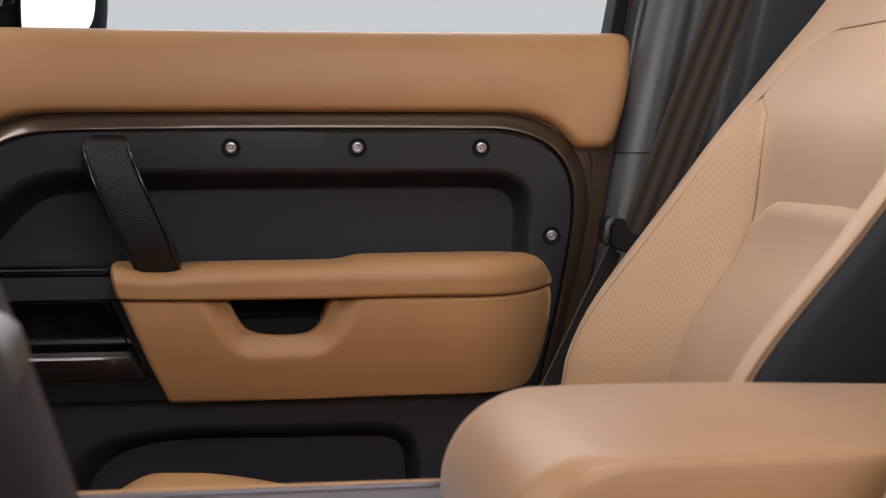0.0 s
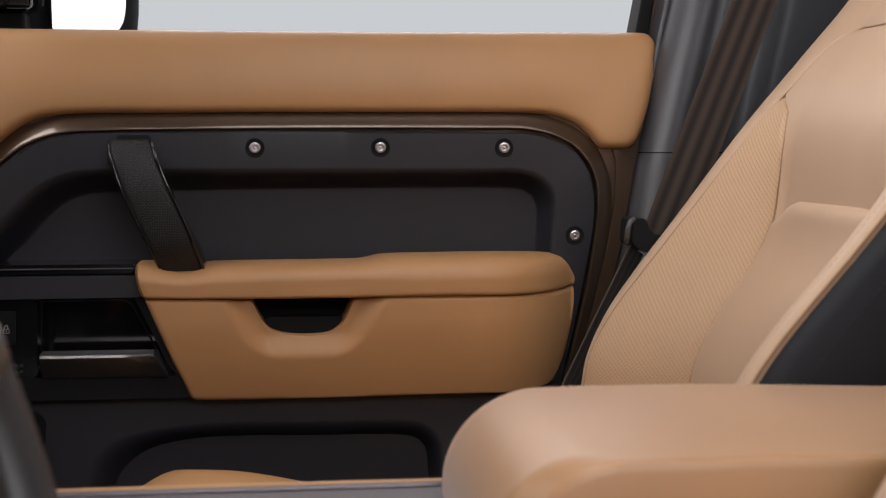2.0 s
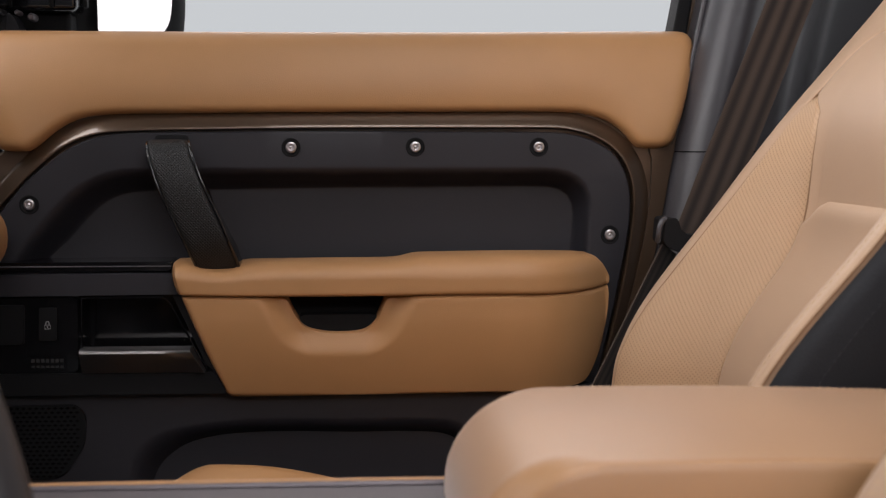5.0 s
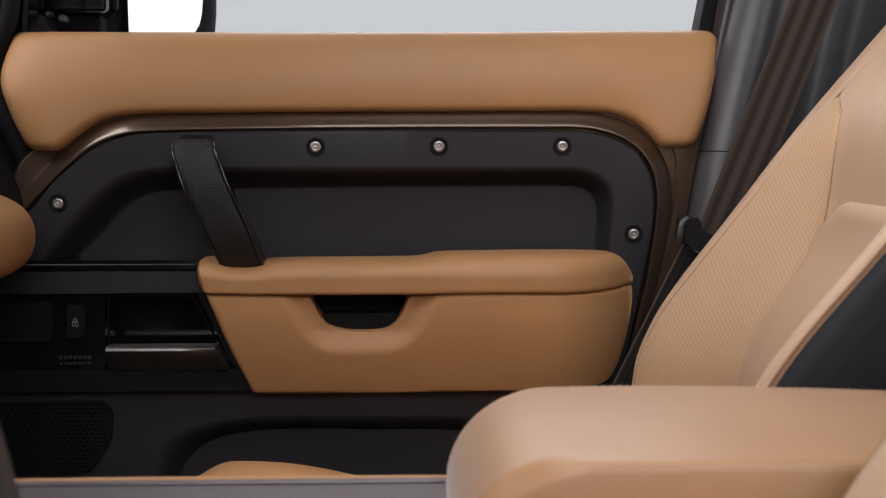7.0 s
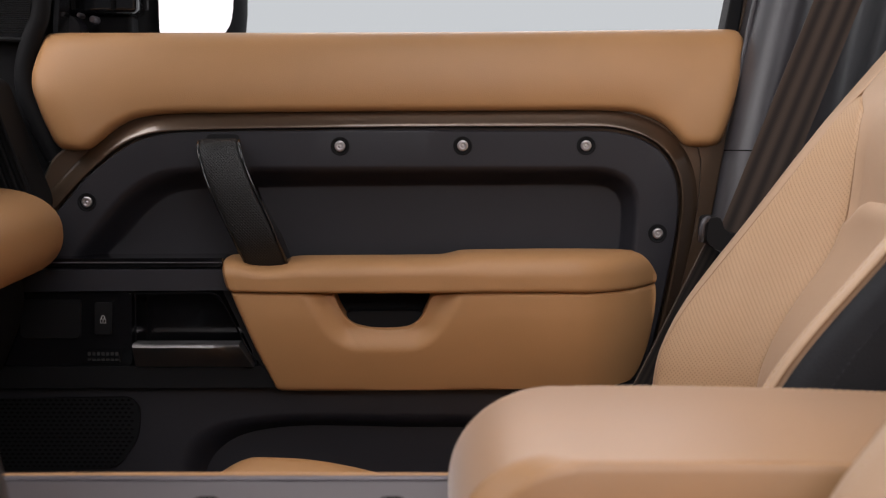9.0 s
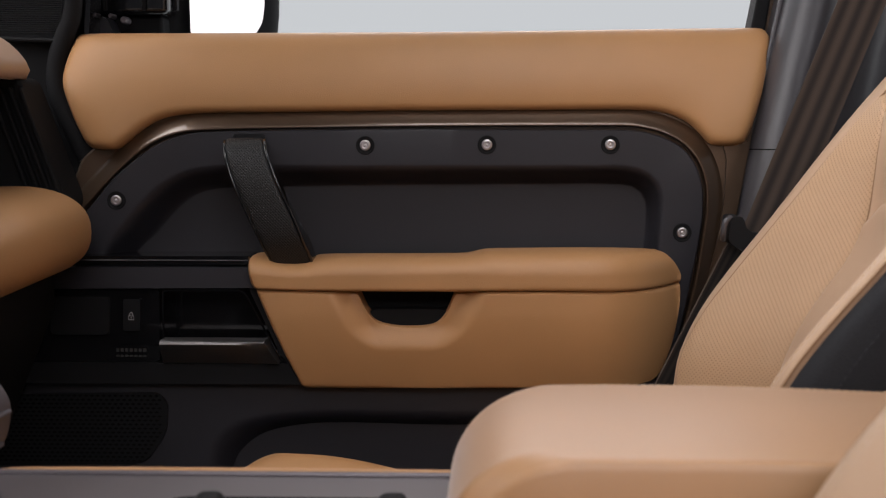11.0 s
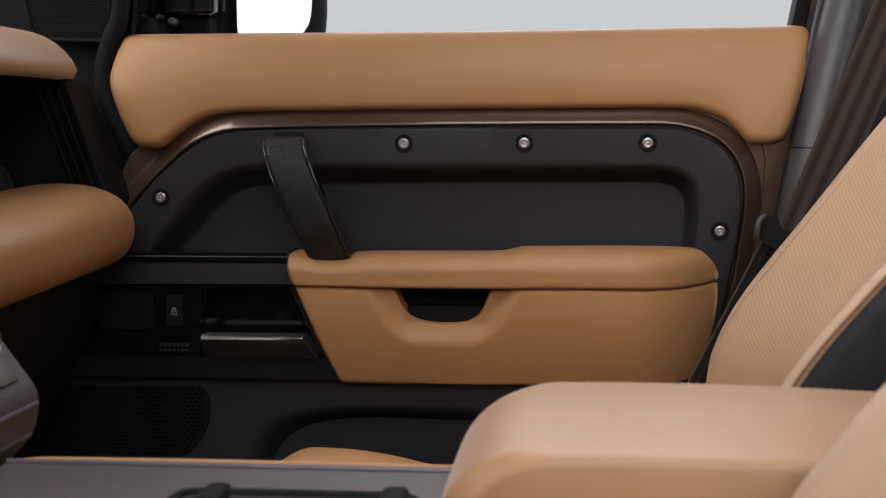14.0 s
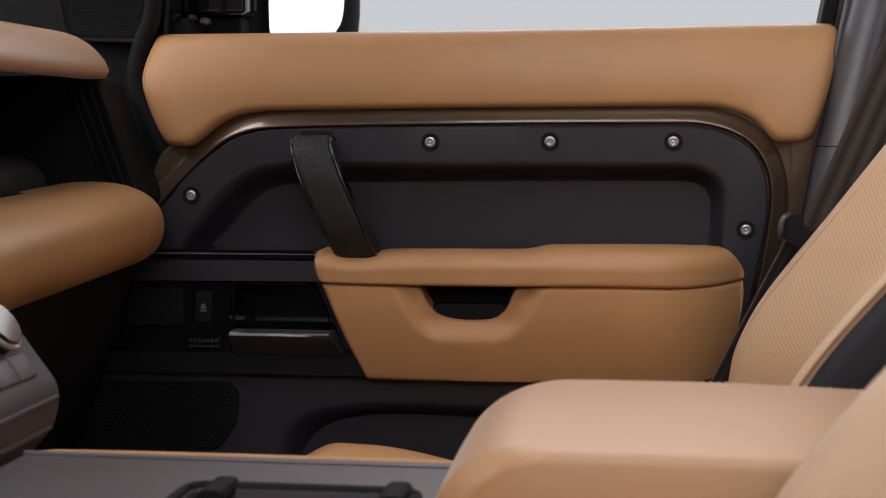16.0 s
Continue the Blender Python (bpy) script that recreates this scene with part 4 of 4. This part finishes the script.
part("console_top", console_top(), satin_trim, console, "satin grey console top", weighted=False, angle=30)
for x in (-0.170, -0.056):
    part("tray_clip", slab([(p.x, p.y) for p in rounded([(x - 0.012, 0.980), (x + 0.012, 0.980), (x + 0.010, 0.990), (x - 0.004, 0.990)], 0.004)], -0.742, -0.705, 0.003), soft_black, console, "dark grey tray clip")
part("tray_rim", tube([(p.x, p.y, 0.984) for p in rounded([(-0.190, -0.805), (-0.040, -0.805), (-0.040, -0.710), (-0.190, -0.710)], 0.014)], 0.004, 8, closed=True), soft_black, console, weighted=False)


def armrest_lid():
    rows = []
    nx, ny = 70, 90
    for j in range(ny):
        row = []
        for i in range(nx):
            u, w = i / (nx - 1), j / (ny - 1)
            y = -0.846 + 0.240 * w
            front = -0.019 + 0.8 * roll_in((1 - w) * 0.24, 0.060) + 0.014 * (1 - smooth(0.0, 0.09, w))
            x = front + (0.44 - front) * u ** 1.5
            d = x - front
            z = 1.0435 - 0.006 * smooth(0.12, 0.36, x) - roll_in(d, 0.056) - roll_in(w * 0.24, 0.0055) - roll_in((1 - w) * 0.24, 0.022) + 0.003 * math.sin(math.pi * w)
            row.append((x, y, z))
        rows.append(row)
    bm = grid_mesh(rows)
    for v in bmesh.ops.extrude_edge_only(bm, edges=[e for e in bm.edges if len(e.link_faces) == 1])["geom"]:
        if isinstance(v, bmesh.types.BMVert):
            v.co.z = 0.955
    return bm


lid = part("armrest_lid", armrest_lid(), sheen_leather, console, "tan leather padded armrest lid", weighted=False)

bm = bmesh.new()
for k in range(68):
    x = 0.066 + k * 0.0052
    z = 1.0426 - 0.006 * smooth(0.12, 0.36, x)
    tube([(x, -0.6200, z), (x + 0.0030, -0.6200, z)], 0.0010, 4, bm=bm)
tagged(part("stitching", bm, thread, lid, weighted=False), kind="stuff")

# ---- dashboard ----
dash = thing("dashboard", (-0.6, -0.6, 0.9), "black dashboard with two tan leather pads", "dashboard")


def roll_pad(cx, cz, rx, rz, y_end, y_far, power, round_end, drop=0.0):
    rows = []
    steps = [1 - math.cos(math.pi / 2 * k / 12) for k in range(13)]
    stations = [(y_end - round_end * s, math.sqrt(max(0.0, 1 - (1 - s) ** 2))) for s in steps] + [(y_end - round_end - (y_end - round_end - y_far) * k / 20, 1.0) for k in range(1, 21)]
    for y, s in stations:
        ring = []
        for k in range(40):
            a = 2 * math.pi * k / 40
            c, q = math.cos(a), math.sin(a)
            ex = math.copysign(abs(c) ** (2 / power), c)
            ez = math.copysign(abs(q) ** (2 / power), q)
            ring.append((cx + rx * max(s, 0.02) * ex, y, cz + drop * (y - y_end) + rz * max(s, 0.02) * ez))
        rows.append(ring)
    return grid_mesh(rows, close_u=True, cap=True)


part("lower_pad", roll_pad(-0.500, 1.1105, 0.083, 0.049, -0.042, -1.45, 2.3, 0.055, 0.035), leather, dash, "tan leather lower dashboard pad", weighted=False)


def wedge_pad():
    """The upper pad: a sloping face with a soft lower edge, its end cut back towards the top."""
    outline = spline([(-0.74, 1.2980, 0), (-0.60, 1.2840, 0), (-0.5180, 1.2712, 0), (-0.5060, 1.2706, 0), (-0.4990, 1.2750, 0), (-0.4985, 1.2840, 0), (-0.511, 1.3050, 0), (-0.525, 1.3180, 0), (-0.548, 1.3245, 0), (-0.62, 1.3280, 0), (-0.74, 1.3300, 0)], 46)
    rows = []
    for k in range(40):
        s = math.sin(math.pi / 2 * k / 39)
        rows.append([(p.x, -1.45 + (1.45 - 0.034 - 0.040 * max(0.0, (p.y - 1.278) / 0.045) ** 3) * s, p.y) for p in outline])
    return grid_mesh(rows, close_u=True, cap=True)


upper = part("upper_pad", wedge_pad(), sheen_leather, dash, "tan leather upper dashboard pad", weighted=False, angle=80)
for x, z in ((-0.530, 1.3200), (-0.537, 1.3222)):
    part("pad_seam", tube([(x, y / 100, z) for y in range(-140, -13, 4)], 0.0008, 6), thread, upper, weighted=False)
part("dash_core", block(-0.95, -0.63, -1.46, 0.02, 0.85, 1.275, 0.01), soft_black, dash)
part("dash_top", block(-1.0, -0.70, -1.46, 0.05, 1.27, 1.325, 0.01), soft_black, dash)
# added roll, greyer than the dash, for the shelf's lit lower surface
part("shelf_lit_roll", roll_pad(-0.600, 1.138, 0.050, 0.050, -0.050, -1.40, 2.6, 0.050, 0.02), wheel_leather, dash, "dark grey roll added for the shelf's lit surface", weighted=False)
part("shelf", block(-0.66, -0.50, -1.45, -0.06, 1.14, 1.152, 0.004), gloss_black, dash)
part("glovebox", slab([(p.x, p.y) for p in rounded([(-0.95, 0.72), (-0.60, 0.72), (-0.475, 1.02), (-0.475, 1.062), (-0.95, 1.062)], 0.015)], -1.45, -0.04, 0.006), soft_black, dash)
part("end_bracket", slab([(p.x, p.y) for p in rounded([(-0.66, 1.13), (-0.452, 1.13), (-0.505, 1.275), (-0.66, 1.275)], 0.012)], -0.052, 0.015, 0.006), soft_black, dash, "black end of the dashboard")
for k in range(4):
    x = -0.462 - 0.011 * k
    part("vent_fin", slab([(x, 1.145), (x + 0.004, 1.145), (x - 0.038, 1.262), (x - 0.042, 1.262)], -0.060, -0.05, 0.001), soft_black, dash)

# gear console
gear = thing("gear_console", (-0.45, -0.68, 0.9), "grey gear selector console with buttons and dial", "gear console")
side = rounded([(-0.62, 0.90), (-0.43, 0.90), (-0.352, 0.985), (-0.347, 1.015), (-0.41, 1.10), (-0.62, 1.20)], [0, 0.02, 0.012, 0.012, 0.012, 0])
gear_body = part("gear_body", slab([(p.x, p.y) for p in side], -0.545, -0.90, 0.004), console_grey, gear, "satin grey console body")


def on_slope(along, y, up):
    """A point of the console's sloping face: metres up the slope, across the car, and above the face."""
    return Vector((-0.347 - 0.595 * along + 0.803 * up, y, 1.015 + 0.803 * along + 0.595 * up))


def slope_box(a0, a1, y0, y1, high, inset=0.0015):
    rows = []
    for up, s in ((-0.002, 0), (high - 0.001, 0), (high, inset)):
        rows.append([on_slope(a, y, up) for a, y in ((a0 + s, y0 + s), (a1 - s, y0 + s), (a1 - s, y1 - s), (a0 + s, y1 - s))])
    return grid_mesh(rows, close_u=True, cap=True)


part("button", slope_box(0.016, 0.036, -0.598, -0.570, 0.004), button_grey, gear, "dark grey push button", weighted=False)
part("button", slope_box(0.016, 0.036, -0.628, -0.600, 0.004), button_grey, gear, "dark grey push button", weighted=False)
part("button", slope_box(0.016, 0.036, -0.658, -0.630, 0.004), button_grey, gear, "dark grey push button", weighted=False)
dial = part("dial", grid_mesh([[on_slope(0.060 + r * math.cos(2 * math.pi * k / 28), -0.590 + r * math.sin(2 * math.pi * k / 28), h) for k in range(28)] for r, h in ((0.020, -0.001), (0.020, 0.012), (0.018, 0.015), (0.004, 0.015))], close_u=True, cap=True), gloss_black, gear, "black rotary dial", weighted=False)
part("dial_ring", tube([on_slope(0.060 + 0.020 * math.cos(2 * math.pi * k / 28), -0.590 + 0.020 * math.sin(2 * math.pi * k / 28), 0.010) for k in range(28)], 0.0026, 8, closed=True), steel, dial, "bright chrome ring", weighted=False)
for z, x in ((0.9845, -0.3535), (1.0085, -0.3475)):
    part("ridge", tube([(x, -0.552, z), (x, -0.89, z)], 0.0022, 8), console_grey, gear_body, weighted=False)

# ---- steering wheel ----
wheel = thing("steering_wheel", (-0.250, -1.13, 1.12), "black leather steering wheel with grey spokes", "steering wheel")
TILT_WHEEL = Matrix.Rotation(radians(-20), 4, "Y")


def on_wheel(a, r, out=0.0):
    """A point of the wheel's disc: angle from its top, radius, and height towards the driver."""
    p = TILT_WHEEL @ Vector((out, r * math.sin(a), r * math.cos(a)))
    return Vector((-0.250, -1.13, 1.12)) + p


part("rim", tube([on_wheel(2 * math.pi * k / 64, 0.182) for k in range(64)], 0.017, 14, closed=True), wheel_leather, wheel, "black leather rim", weighted=False)
for a in (90, 270, 180):
    part("spoke", tube([on_wheel(radians(a), r, 0.012 * (1 - r / 0.18)) for r in (0.05, 0.09, 0.13, 0.172)], 0.02, 10), pillar_grey, wheel, "dark grey spoke", weighted=False)
hub = grid_mesh([[on_wheel(2 * math.pi * k / 32, r, o) for k in range(32)] for r, o in ((0.070, -0.03), (0.078, 0.0), (0.070, 0.022), (0.05, 0.032), (0.01, 0.036))], close_u=True, cap=True)
part("hub", hub, soft_black, wheel, "black airbag hub", weighted=False)
part("column", tube([on_wheel(0, 0.0, -0.02), on_wheel(0, 0.0, -0.25)], 0.035, 16), soft_black, wheel, weighted=False)
